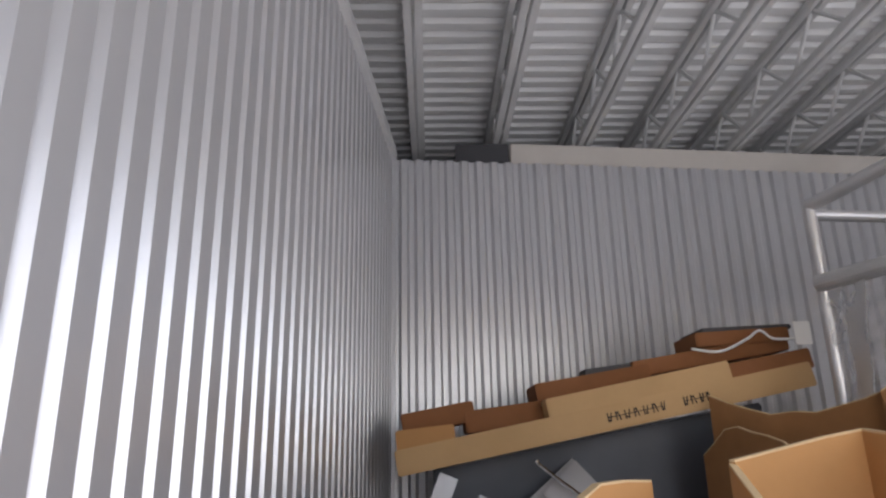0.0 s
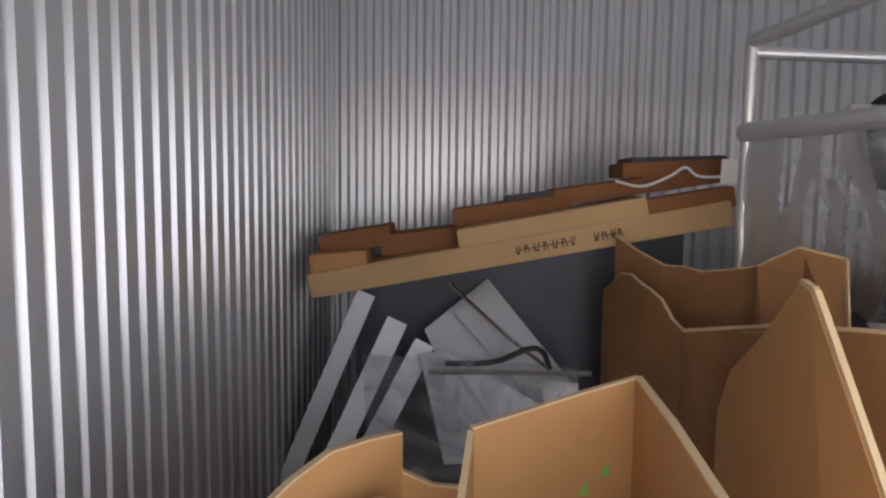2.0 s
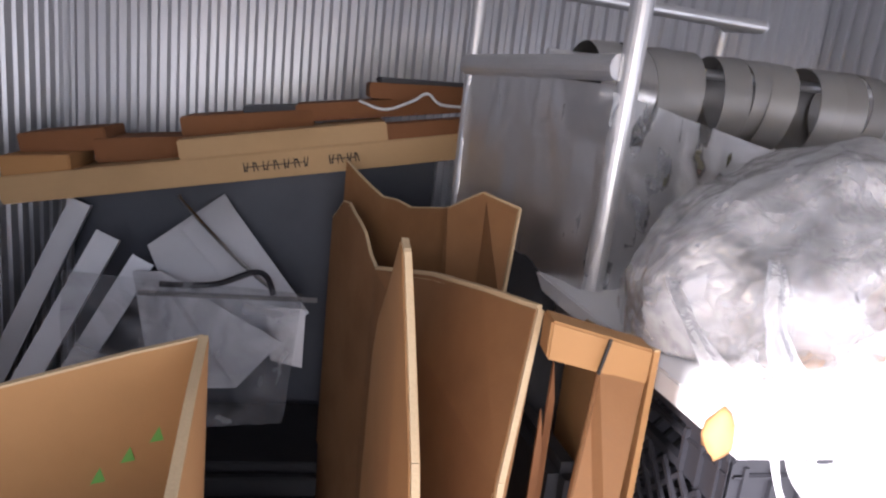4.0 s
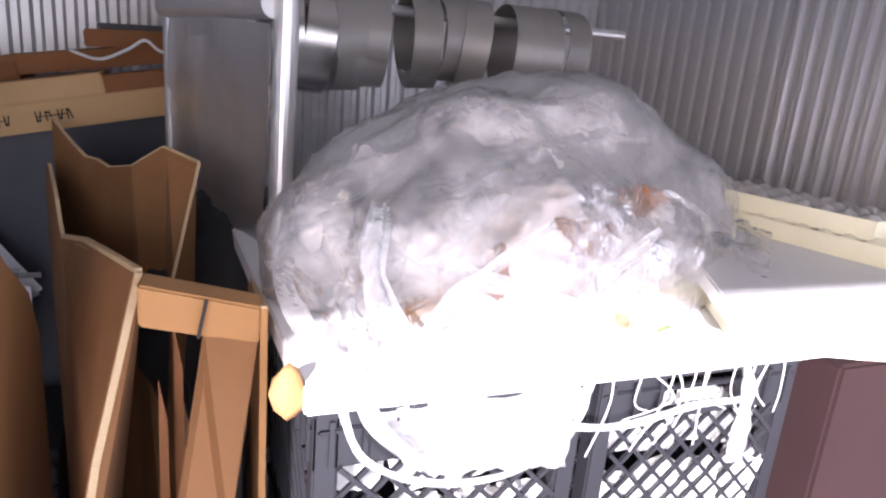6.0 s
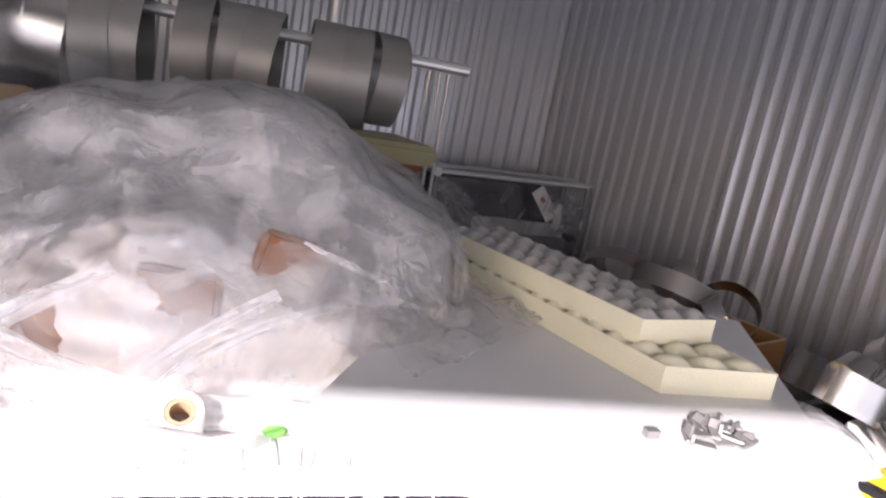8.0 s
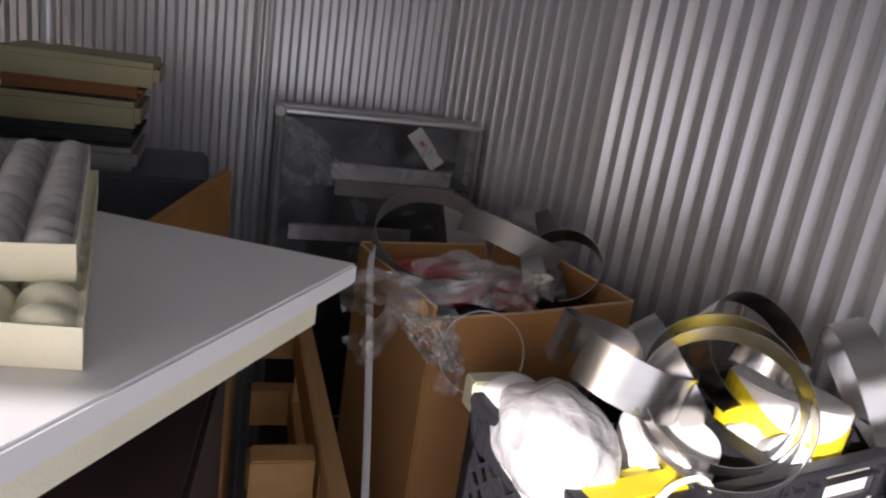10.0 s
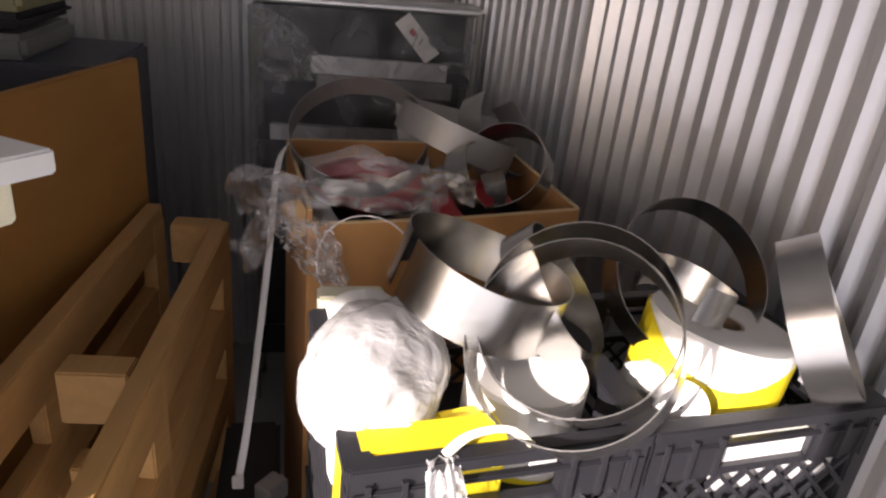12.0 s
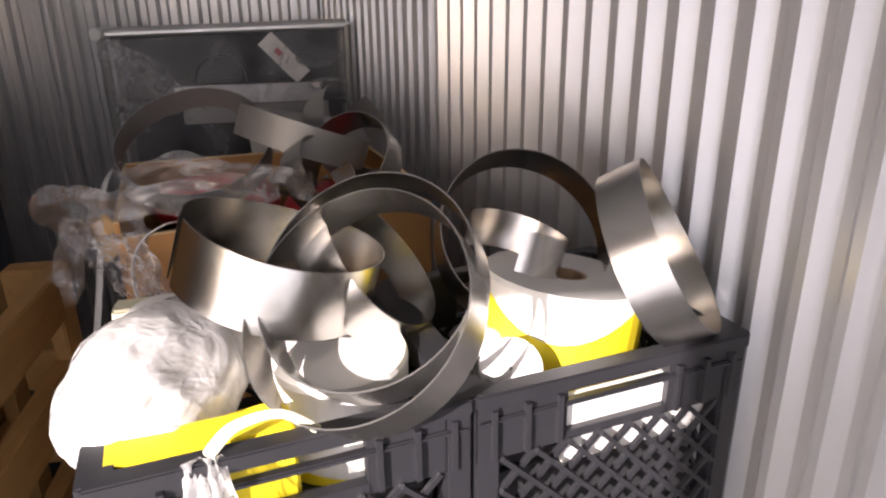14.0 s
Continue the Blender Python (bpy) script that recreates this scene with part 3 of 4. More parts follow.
long_board("flat_carton", 0.635, 1.185, 1.381, 0.055, 2.025, 0.2, CARD_L, "light brown flat carton lying on the pile")
long_board("flat_carton", 0.195, 0.365, 1.296, 0.058, 2.035, 0.2, CARD, "short brown carton end with rubbed corners", slope=6)
long_board("flat_carton", 0.21, 0.43, 1.345, 0.06, 2.12, 0.2, CARD_D, "dark brown flat carton at the low end of the pile", slope=10)
long_board("flat_carton", 0.40, 0.66, 1.345, 0.065, 2.11, 0.2, CARD_D, "dark brown flat carton in the pile", slope=7)
long_board("flat_carton", 0.62, 0.98, 1.435, 0.055, 2.13, 0.2, CARD_D, "dark brown flat carton with a torn edge", slope=9)
long_board("flat_carton", 0.78, 0.95, 1.50, 0.035, 2.16, 0.1, DARK, "dark grey folded carton piece on the pile", slope=7)
long_board("flat_carton", 0.93, 1.43, 1.505, 0.05, 2.14, 0.2, CARD_D, "dark brown flat carton in the pile", slope=9)
long_board("flat_carton", 1.18, 1.44, 1.47, 0.06, 2.035, 0.1, CARD_D, "brown carton strip beside the lettered carton", slope=10)
long_board("flat_carton", 1.13, 1.43, 1.595, 0.045, 2.13, 0.2, CARD_D, "dark brown flat carton on top of the pile", slope=3)
long_board("flat_carton", 1.16, 1.45, 1.642, 0.016, 2.15, 0.2, DARK, "thin dark board on top of the pile", slope=2)
cord("string", [(1.10, 2.10, 1.585), (1.17, 2.06, 1.57), (1.24, 2.03, 1.60), (1.28, 2.02, 1.625), (1.32, 2.02, 1.60), (1.40, 2.02, 1.60)], 0.004, STRAP, "loose white string over the carton pile", "string")
plain_box("paper_label", (1.405, 2.012, 1.615), (0.05, 0.003, 0.07), 0, PAPER, "white paper label on the carton pile", "label", 0.0)
# slate block added where the shaded back wall shows under the pile
b = Build()
b.add([(0.30, 2.24, 0), (1.36, 2.24, 0), (1.36, 2.58, 0), (0.30, 2.58, 0), (0.30, 2.24, 1.24), (1.36, 2.24, 1.43), (1.36, 2.58, 1.43), (0.30, 2.58, 1.24)],
      [(0, 3, 2, 1), (4, 5, 6, 7), (0, 1, 5, 4), (1, 2, 6, 5), (2, 3, 7, 6), (3, 0, 4, 7)])
SLATE = material("slate_grey_sheet", (0.085, 0.09, 0.105), 0.55, 0.0, 0.2, 30, 0.3, 4.0)
solo("grey_cabinet", b, SLATE, "slate grey sloping block added for the shaded back wall under the carton pile", "cabinet", 0.006)

# ---- back left: loose sheet metal ----
def plate(name, pts, t, mat, label, category="sheet metal"):
    pts = [Vector(p) for p in pts]
    n = (pts[1] - pts[0]).cross(pts[2] - pts[0])
    b = Build()
    b.slab(pts, n, t)
    return solo(name, b, mat, label, category, 0.0008, group="loose sheet metal")


def channel(name, p, q, w, h, mat, label):
    p, q = Vector(p), Vector(q)
    d = (q - p).normalized()
    s = d.cross(Vector((0, 1, 0))).normalized()
    u = s.cross(d)
    b = Build()
    b.bar(p, q, w, 0.003, u)
    b.bar(p + s * w / 2 + u * h / 2, q + s * w / 2 + u * h / 2, 0.003, h, u)
    b.bar(p - s * w / 2 + u * h / 2, q - s * w / 2 + u * h / 2, 0.003, h, u)
    return solo(name, b, mat, label, "metal channel", group="loose sheet metal")


channel("metal_channel", (0.345, 2.16, 1.225), (0.10, 2.06, 0.62), 0.055, 0.03, SHEET, "pale grey folded metal channel leaning on the pile")
channel("metal_channel", (0.455, 2.03, 1.165), (0.20, 1.85, 0.60), 0.06, 0.035, SHEET, "bright grey folded metal channel leaning on the pile")
channel("metal_channel", (0.535, 2.07, 1.09), (0.27, 1.92, 0.58), 0.06, 0.03, SHEET, "dull grey folded metal channel leaning on the pile")
plate("sheet_metal", [(0.729, 2.22, 1.268), (0.53, 2.14, 1.115), (0.69, 2.02, 0.80), (0.99, 2.10, 0.93)], 0.003, SHEET, "pale grey square metal sheet standing on its corner")
plate("sheet_metal", [(0.735, 2.20, 1.262), (0.62, 2.14, 1.17), (0.90, 2.05, 0.88), (1.0, 2.09, 0.95)], 0.003, SHEET, "pale grey bent metal sheet on the pile")
plate("sheet_metal", [(0.52, 2.02, 1.07), (0.60, 2.0, 1.08), (0.93, 1.92, 0.92), (0.82, 1.88, 0.80), (0.60, 1.90, 0.78)], 0.003, SHEET, "dull grey metal sheet under clear film")
plate("sheet_metal", [(0.88, 2.0, 1.0), (0.99, 2.0, 0.99), (0.99, 1.98, 0.82), (0.90, 1.98, 0.84)], 0.003, SHEET, "small bright metal plate in the heap")
cord("bent_rod", [(0.61, 2.16, 1.265), (0.63, 2.15, 1.24), (0.78, 2.06, 1.12), (0.90, 2.03, 1.03)], 0.006, STEEL, "thin bright bent metal rod in the heap", "metal rod")
cord("bent_rod", [(0.60, 1.98, 1.05), (0.74, 1.97, 1.06), (0.84, 1.97, 1.10), (0.88, 1.97, 1.09), (0.90, 1.97, 1.04)], 0.009, BLACK, "black bent metal rod in the heap", "metal rod")
cord("bent_rod", [(0.55, 1.96, 1.03), (0.80, 1.95, 1.035), (1.02, 1.97, 1.03)], 0.008, STEEL_D, "dark straight metal bar in the heap", "metal rod")
sheet("plastic_film", (0.36, 1.96, 1.08), (0.98, 1.94, 1.06), (0.95, 1.80, 0.74), (0.40, 1.80, 0.70), FILM_T, "clear film wrapped over the loose metal", 0.025, 5, 3)
# black box and tray fronts added to fill the dark zone down here
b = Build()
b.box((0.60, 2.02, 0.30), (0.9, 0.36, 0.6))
solo("black_crate_box", b, BLACKC, "black box added to fill the dark zone under the loose metal", "box", 0.004)
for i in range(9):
    plain_box("tray", (0.62, 1.82 - 0.004 * (i % 3), 0.03 + i * 0.065), (0.86, 0.03, 0.055), 0, BLACKC, "black tray added in the dark zone under the loose metal", "tray", 0.004, 0, "stacked trays")
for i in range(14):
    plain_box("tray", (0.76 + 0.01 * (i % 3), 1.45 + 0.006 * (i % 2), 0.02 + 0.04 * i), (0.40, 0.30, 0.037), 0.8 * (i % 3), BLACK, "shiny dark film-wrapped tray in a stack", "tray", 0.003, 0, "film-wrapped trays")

# ---- front left: open cartons ----
ct = thing("open_carton", "open light brown double-walled carton with cut edges", "carton", None, "open cartons")
wall_panel(ct, (0.645, 0.845), (0.875, 0.955), 0.0, [1.272, 1.285, 1.298, 1.308], 0.009)
wall_panel(ct, (0.875, 0.955), (0.90, 0.56), 0.0, [1.308, 1.29, 1.26, 1.235], 0.012)
wall_panel(ct, (0.645, 0.845), (0.60, 0.50), 0.0, [1.268, 1.22, 1.20, 1.19], 0.009)
wall_panel(ct, (0.60, 0.50), (0.90, 0.56), 0.0, [1.15, 1.15], 0.009)
b = Build()
for i in range(3):
    b.add([(0.76 + 0.03 * i, 0.893 + 0.0143 * i, 1.14 + 0.02 * i), (0.775 + 0.03 * i, 0.90 + 0.0143 * i, 1.14 + 0.02 * i), (0.77 + 0.03 * i, 0.8977 + 0.0143 * i, 1.16 + 0.02 * i)], [(0, 1, 2)])
part("print_mark", b, GREEN, ct, "faint green printed mark")
c2 = thing("open_carton", "open light brown carton with a notched flap", "carton", None, "open cartons")
wall_panel(c2, (0.36, 0.72), (0.555, 0.885), 0.0, [1.165, 1.196, 1.228, 1.25, 1.252, 1.25], 0.012)
wall_panel(c2, (0.555, 0.885), (0.64, 0.87), 0.0, [1.20, 1.185, 1.185], 0.009)
wall_panel(c2, (0.395, 0.70), (0.54, 0.825), 0.0, [1.14, 1.165, 1.19, 1.19], 0.01, label="inner carton flap")
wall_panel(c2, (0.36, 0.72), (0.30, 0.45), 0.0, [1.18, 1.12, 1.10], 0.009)

# the tall torn carton
tc = thing("torn_carton", "tall brown carton with a ragged torn top", "carton", None, "open cartons")


def ragged(a, b_, n, amp, seed):
    return [a + (b_ - a) * i / (n - 1) + amp * noise.noise((i * 0.9, seed, 0.3)) for i in range(n)]


LC, CF = Vector((1.141, 1.553, 0)), Vector((1.312, 0.97, 0))       # left and front corner of the open side


def cut_panel(parent, outline, thick, mat, edge=(), label=""):
    """A flat piece of carton with the given outline; edge names the outline's points along a pale cut rim."""
    pts = [Vector(p) for p in outline]
    nrm = (pts[1] - pts[0]).cross(pts[2] - pts[0]).normalized()
    b = Build()
    b.slab([p - nrm * thick / 2 for p in pts], nrm, thick)
    wall = part("carton_wall", b, mat, parent, label)
    if edge:
        e = Build()
        for i, k in zip(edge, edge[1:]):
            n = 7
            for q in range(n):
                u, v = pts[i].lerp(pts[k], q / n), pts[i].lerp(pts[k], (q + 1) / n)
                e.bar(u, v, thick * (1.12 + 0.16 * noise.noise((q * 1.7, i, 0.4))), thick * 0.7, nrm)
        part("cut_edge", e, CARD_E, wall, "pale fluted cut edge")
    return wall


# left side, open side with its slanted front edge, the ragged back and the folded right side
wall_panel(tc, (1.05, 1.97), (LC.x, LC.y), 0.0, [1.27, 1.30, 1.335, 1.34, 1.325, 1.315, 1.30, 1.262, 1.245], 0.008, CARD_M)
cut_panel(tc, [(LC.x, LC.y, 0.0), (1.222, 0.80, 0.0), (1.222, 0.80, 0.9), (1.262, 0.885, 1.15), (CF.x, CF.y, 1.362), (1.268, 1.10, 1.345), (1.215, 1.28, 1.315), (LC.x, LC.y, 1.245)],
          0.013, CARD_M, (1, 2, 3, 4, 5, 6, 7))
wall_panel(tc, (1.075, 1.95), (1.333, 1.452), 0.0, [1.43, 1.405, 1.385, 1.368, 1.372, 1.366, 1.378, 1.39, 1.41, 1.444], 0.007, CARD_M)
cut_panel(tc, [(1.273, 1.506, 0.0), (1.345, 1.27, 0.0), (1.345, 1.27, 1.25), (1.392, 1.385, 1.43), (1.333, 1.452, 1.446), (1.275, 1.506, 1.40)], 0.007, CARD_M, (2, 3, 4, 5), "folded inner side")
# the wing that stands out from the open side
cut_panel(tc, [(1.128, 1.30, 0.0), (1.14, 0.70, 0.0), (1.14, 0.70, 1.0), (1.135, 0.825, 1.212), (1.129, 0.918, 1.337), (1.124, 0.985, 1.425), (1.124, 1.02, 1.432),
               (1.125, 1.07, 1.385), (1.126, 1.13, 1.33), (1.128, 1.25, 1.24), (1.128, 1.30, 1.15)], 0.014, CARD, (1, 2, 3, 4, 5, 6), "outward flap")
# slim carton frame beside it
sc = thing("slim_carton", "slim open carton with taped ends standing upright", "carton", None, "open cartons")
b = Build()
b.slab([(1.312, 0.915, 1.312), (1.452, 0.902, 1.285), (1.456, 0.902, 1.335), (1.312, 0.915, 1.366)], (0.1, 1, 0), 0.05)
part("top_strip", b, CARD, sc, bevel=0.003)
b = Build()
b.slab([(1.340, 0.86, 0.0), (1.415, 0.855, 0.0), (1.415, 0.855, 1.05), (1.452, 0.905, 1.295), (1.386, 0.912, 1.30), (1.345, 0.86, 1.05)], (0.1, 1, 0), 0.012)
part("side_strip", b, CARD_M, sc, bevel=0.002)
wall_panel(sc, (1.458, 0.90), (1.47, 1.22), 0.0, [1.335, 1.30, 1.28], 0.009)
b = Build()
b.box((1.385, 0.9, 1.325), (0.004, 0.004, 0.05), Matrix.Rotation(0.2, 3, "Y"))
part("crease", b, INK, sc, "dark crease")
for i, (x, z0, z1) in enumerate(((1.325, 0.6, 1.22), (1.345, 0.7, 1.28), (1.352, 0.95, 1.17))):
    b = Build()
    b.add([(x, 0.95 + i * 0.03, z0), (x + 0.018, 0.95 + i * 0.03, z0), (x + 0.016, 0.955 + i * 0.03, z1 - 0.06), (x + 0.006, 0.955 + i * 0.03, z1),
           (x, 0.956 + i * 0.03, z0), (x + 0.018, 0.956 + i * 0.03, z0), (x + 0.016, 0.961 + i * 0.03, z1 - 0.06), (x + 0.006, 0.961 + i * 0.03, z1)],
          [(0, 1, 2, 3), (7, 6, 5, 4), (0, 4, 5, 1), (1, 5, 6, 2), (2, 6, 7, 3), (3, 7, 4, 0)])
    part("splinter", b, CARD_L if i == 2 else CARD_D, sc)
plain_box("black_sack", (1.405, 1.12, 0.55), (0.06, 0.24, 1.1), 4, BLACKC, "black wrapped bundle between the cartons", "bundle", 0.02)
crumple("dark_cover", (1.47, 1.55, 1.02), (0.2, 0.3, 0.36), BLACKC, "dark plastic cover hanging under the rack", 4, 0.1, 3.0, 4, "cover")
crumple("carton_scrap", (1.468, 0.755, 1.295), (0.02, 0.012, 0.03), CARD, "torn scrap of brown card at the table corner", 7, 0.3, 2.0, 2, "card scrap")

# ---- middle: tube rack with steel bands ----
rk = thing("tube_rack", "galvanised tube rack wrapped in clear film", "rack")
P1, P2 = Vector((1.345, 1.765, 0)), Vector((1.505, 1.29, 0))
P3 = Vector((2.10, 1.99, 0))
for nm, p, z in (("post", P1, 1.93), ("post", P2 + Vector((0.03, 0, 0)), 2.02), ("post", P3, 1.93)):
    b = Build()
    top = Vector((p.x, p.y, z))
    b.tube(Vector((p.x - (0.03 if nm == "post" and p.y < 1.4 else 0), p.y, 0)), top, 0.021 if p.y < 1.4 else 0.017, 18)
    part(nm, b, TUBE, rk, smooth=False)
for nm, p, q, r in (("top_rail", (1.345, 1.765, 1.925), (1.535, 1.29, 1.99), 0.019), ("top_rail", (1.345, 1.765, 1.90), (2.10, 1.80, 1.885), 0.016),
                    ("side_rail", (1.335, 1.765, 1.705), (1.51, 1.29, 1.712), 0.024), ("hanging_rod", (1.44, 1.50, 1.735), (2.336, 1.519, 1.733), 0.011),
                    ("top_rail", (2.10, 1.80, 1.885), (2.10, 1.99, 1.90), 0.016), ("low_rail", (1.345, 1.765, 0.5), (1.49, 1.29, 0.5), 0.016), ("low_rail", (1.345, 1.765, 0.5), (2.10, 1.99, 0.5), 0.016)):
    b = Build()
    b.tube(p, q, r, 16)
    part(nm, b, TUBE, rk)
rng = random.Random(5)
for i in range(12):
    x = 1.545 + i * 0.056
    tilt = rng.uniform(-0.14, 0.14)
    r = (0.098 if i < 5 else 0.088) + rng.uniform(-0.006, 0.006)
    if i in (4, 8):
        continue
    band("steel_band", (x, 1.485 + i * 0.002, 1.746 - r + 0.024), (1, tilt, rng.uniform(-0.1, 0.1)), r, 0.058, STEEL_D if i > 1 else STEEL,
         "dull grey sheet steel band hanging on the rack's rod", group="bands on the rack", start=rng.random(), squash=1.0)
sheet("stretch_film", (1.33, 1.76, 1.70), (1.50, 1.275, 1.68), (1.49, 1.275, 1.0), (1.33, 1.76, 1.0), FILM_T, "clear stretch film round the end of the rack", 0.008, 6, 2)
sheet("stretch_film", (1.50, 1.27, 1.67), (1.95, 1.40, 1.585), (1.95, 1.40, 1.25), (1.50, 1.27, 1.2), FILM_T, "clear stretch film across the front of the rack", 0.01, 5, 6)
for k in range(6):
    plain_box("grey_carton", (1.75, 1.64, 0.08 + 0.2 * k), (0.66, 0.34, 0.19), rng.uniform(-1, 1), SLATE, "slate grey wrapped carton stacked inside the rack", "carton", 0.008, 0, "cartons in the rack")

# ---- middle: crates and white panel table ----
T0 = Matrix.Rotation(radians(1.5), 4, "Z")
first = milk_crate(turned(1.50, 0.765, 0.985, 1.5))
for lvl in range(1, 4):
    copy_thing(first, turned(1.50, 0.765, 0.985 - 0.285 * lvl if lvl < 3 else 0.13, 1.5))
for lvl in range(0, 4):
    copy_thing(first, turned(1.885, 0.776, 0.985 - 0.285 * lvl if lvl < 3 else 0.13, 1.5))
for x in (1.68, 2.07):
    plain_box("pallet", (x, 0.94, 0.065), (0.37, 0.34, 0.13), 1.5, WOOD, "low wooden pallet under the crates", "pallet", 0.004)
rng = random.Random(9)
for cx in (1.53, 1.915):
    for k in range(8):
        plain_box("paper_wad", (cx + 0.04 + 0.075 * (k % 4), 0.80 + 0.03 * (k // 4), 1.05 + 0.1 * (k // 4) + rng.uniform(-0.01, 0.01)), (0.066, 0.03, 0.09), rng.uniform(-9, 9), PAPER,
                  "white folded paper packed in a crate", "paper", 0.006, rng.uniform(-20, 20), "paper in the crates")
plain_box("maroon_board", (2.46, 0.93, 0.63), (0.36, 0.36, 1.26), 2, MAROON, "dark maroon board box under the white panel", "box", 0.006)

b = Build()
b.slab([(1.484, 0.737, 1.272), (2.42, 0.757, 1.272), (2.42, 1.42, 1.272), (1.45, 1.42, 1.272)], (0, 0, 1), 0.033)
solo("laminate_board", b, WHITE, "thick white laminate panel laid over black crates", "panel", 0.003)
UP = [Vector((1.995, 0.69, 0)), Vector((2.474, 0.514, 0)), Vector((2.783, 1.105, 0)), Vector((2.304, 1.281, 0))]
b = Build()
b.slab([v + Vector((0, 0, 1.362)) for v in UP], (0, 0, 1), 0.027)
solo("laminate_board", b, WHITE, "white laminate panel lying askew on foam", "panel", 0.003)
b = Build()
cu = sum(UP, Vector()) / 4
b.slab([cu + (v - cu) * 0.86 + Vector((0.012, 0.02, 1.3055)) for v in UP], (0, 0, 1), 0.056)
solo("foam_block", b, FOAM, "cream foam slab between the white panels", "foam", 0.004)


def egg_foam(name, A, B, C, D, z0, h, label, top_mat):
    """A foam strip with rows of round cups in its upper face; A, B front corners, C, D back."""
    A, B, C, D = (Vector((*p, 0)) for p in (A, B, C, D))
    t = thing(name, label, "foam")
    nu, nv = 31, 121
    bd = Build()

    def f(u, v, cups):
        p = (A * (1 - u) + B * u) * (1 - v) + (D * (1 - u) + C * u) * v
        z = z0 + h
        if cups and 0 < u < 1 and 0 < v < 1:
            z += 0.020 * abs(math.sin(u * 3 * math.pi) * math.sin(v * 12 * math.pi)) ** 0.6 - 0.012
        return Vector((p.x, p.y, z))
    bd.grid(lambda u, v: f(u, v, True), nu, nv)
    part("cup_face", bd, top_mat, t, "dimpled grey upper face", smooth=True)
    bd = Build()
    base = [A, B, C, D]
    k = [Vector((p.x, p.y, z0)) for p in base] + [Vector((p.x, p.y, z0 + h)) for p in base]
    bd.add(k, [(0, 3, 2, 1), (0, 1, 5, 4), (1, 2, 6, 5), (2, 3, 7, 6), (3, 0, 4, 7)])
    part("foam_body", bd, FOAM, t, "cream cut sides")
    return t


egg_foam("egg_foam", (2.414, 0.782), (2.571, 0.782), (2.415, 1.32), (2.278, 1.215), 1.3895, 0.034, "cream egg-crate foam strip lying on the white panel", FOAM)
egg_foam("egg_foam", (2.412, 0.842), (2.537, 0.87), (2.40, 1.332), (2.272, 1.262), 1.4245, 0.033, "cream egg-crate foam strip with greyed cups on top", FOAM_G)
rng = random.Random(3)
hw = thing("metal_brackets", "small heap of grey metal brackets on the white panel", "brackets", (2.395, 0.668, 1.39))
for k in range(16):
    b = Build()
    x, y = rng.uniform(-0.04, 0.045), rng.uniform(-0.014, 0.014)
    m = Matrix.Rotation(rng.uniform(0, 3.1), 3, "Z") @ Matrix.Rotation(rng.uniform(-0.5, 0.5), 3, "X")
    b.box((x, y, 0.006 + 0.004 * (k % 3)), (0.024, 0.010, 0.003), m)
    b.box(Vector((x, y, 0.006 + 0.004 * (k % 3))) + m @ Vector((0.011, 0, 0.005)), (0.003, 0.010, 0.011), m)
    part("bracket", b, STEEL_D, hw)
b = Build()
b.box((-0.058, 0.008, 0.005), (0.014, 0.009, 0.008))
part("clip", b, STEEL_D, hw)

# ---- middle: heap of film on the table ----
HEAP, HEAP_R = Vector((1.878, 1.04, 1.306)), Vector((0.372, 0.22, 0.315))


def film_part(parent, name, fn, nu, nv, mat, label=""):
    """A film sheet given by fn(u, v)."""
    vs = [fn(i / (nu - 1), j / (nv - 1)) for j in range(nv) for i in range(nu)]
    fs = [(j * nu + i, j * nu + i + 1, (j + 1) * nu + i + 1, (j + 1) * nu + i) for j in range(nv - 1) for i in range(nu - 1)]
    me = bpy.data.meshes.new(name)
    me.from_pydata(vs, [], fs)
    me.materials.append(mat)
    me.polygons.foreach_set("use_smooth", [True] * len(me.polygons))
    ob = new(name, me)
    ob.parent = parent
    return tagged(ob, label)


def heap_point(d, k):
    """A point of the heap's surface in the direction d, k of the way out."""
    d = d.normalized()
    low = 1 + 0.10 * noise.noise(d * 2.1 + Vector((4, 1, 2)))
    p = HEAP + Vector((d.x * HEAP_R.x, d.y * HEAP_R.y, abs(d.z) ** 0.85 * HEAP_R.z * (1 if d.z > 0 else -0.2))) * k * low
    p.z = max(p.z, 1.3075 + 0.006 * abs(noise.noise(p * 30)))
    return p


rng = random.Random(17)
heap = thing("plastic_wrap", "large heap of crumpled clear plastic film on the panel", "plastic film")


def packed(u, v):
    a, h = 2 * math.pi * u, math.pi / 2 * v
    d = Vector((math.cos(a) * math.cos(h), math.sin(a) * math.cos(h), math.sin(h)))
    q = d * 3.2
    return heap_point(d, 0.72 - 0.12 * d.x + 0.13 * (1 - 2 * abs(noise.noise(q))) + 0.05 * (1 - 2 * abs(noise.noise(q * 2.3))) + 0.02 * noise.noise(q * 6))


film_part(heap, "packed_film", packed, 150, 60, PACKED, "bunched cloudy film inside the heap")


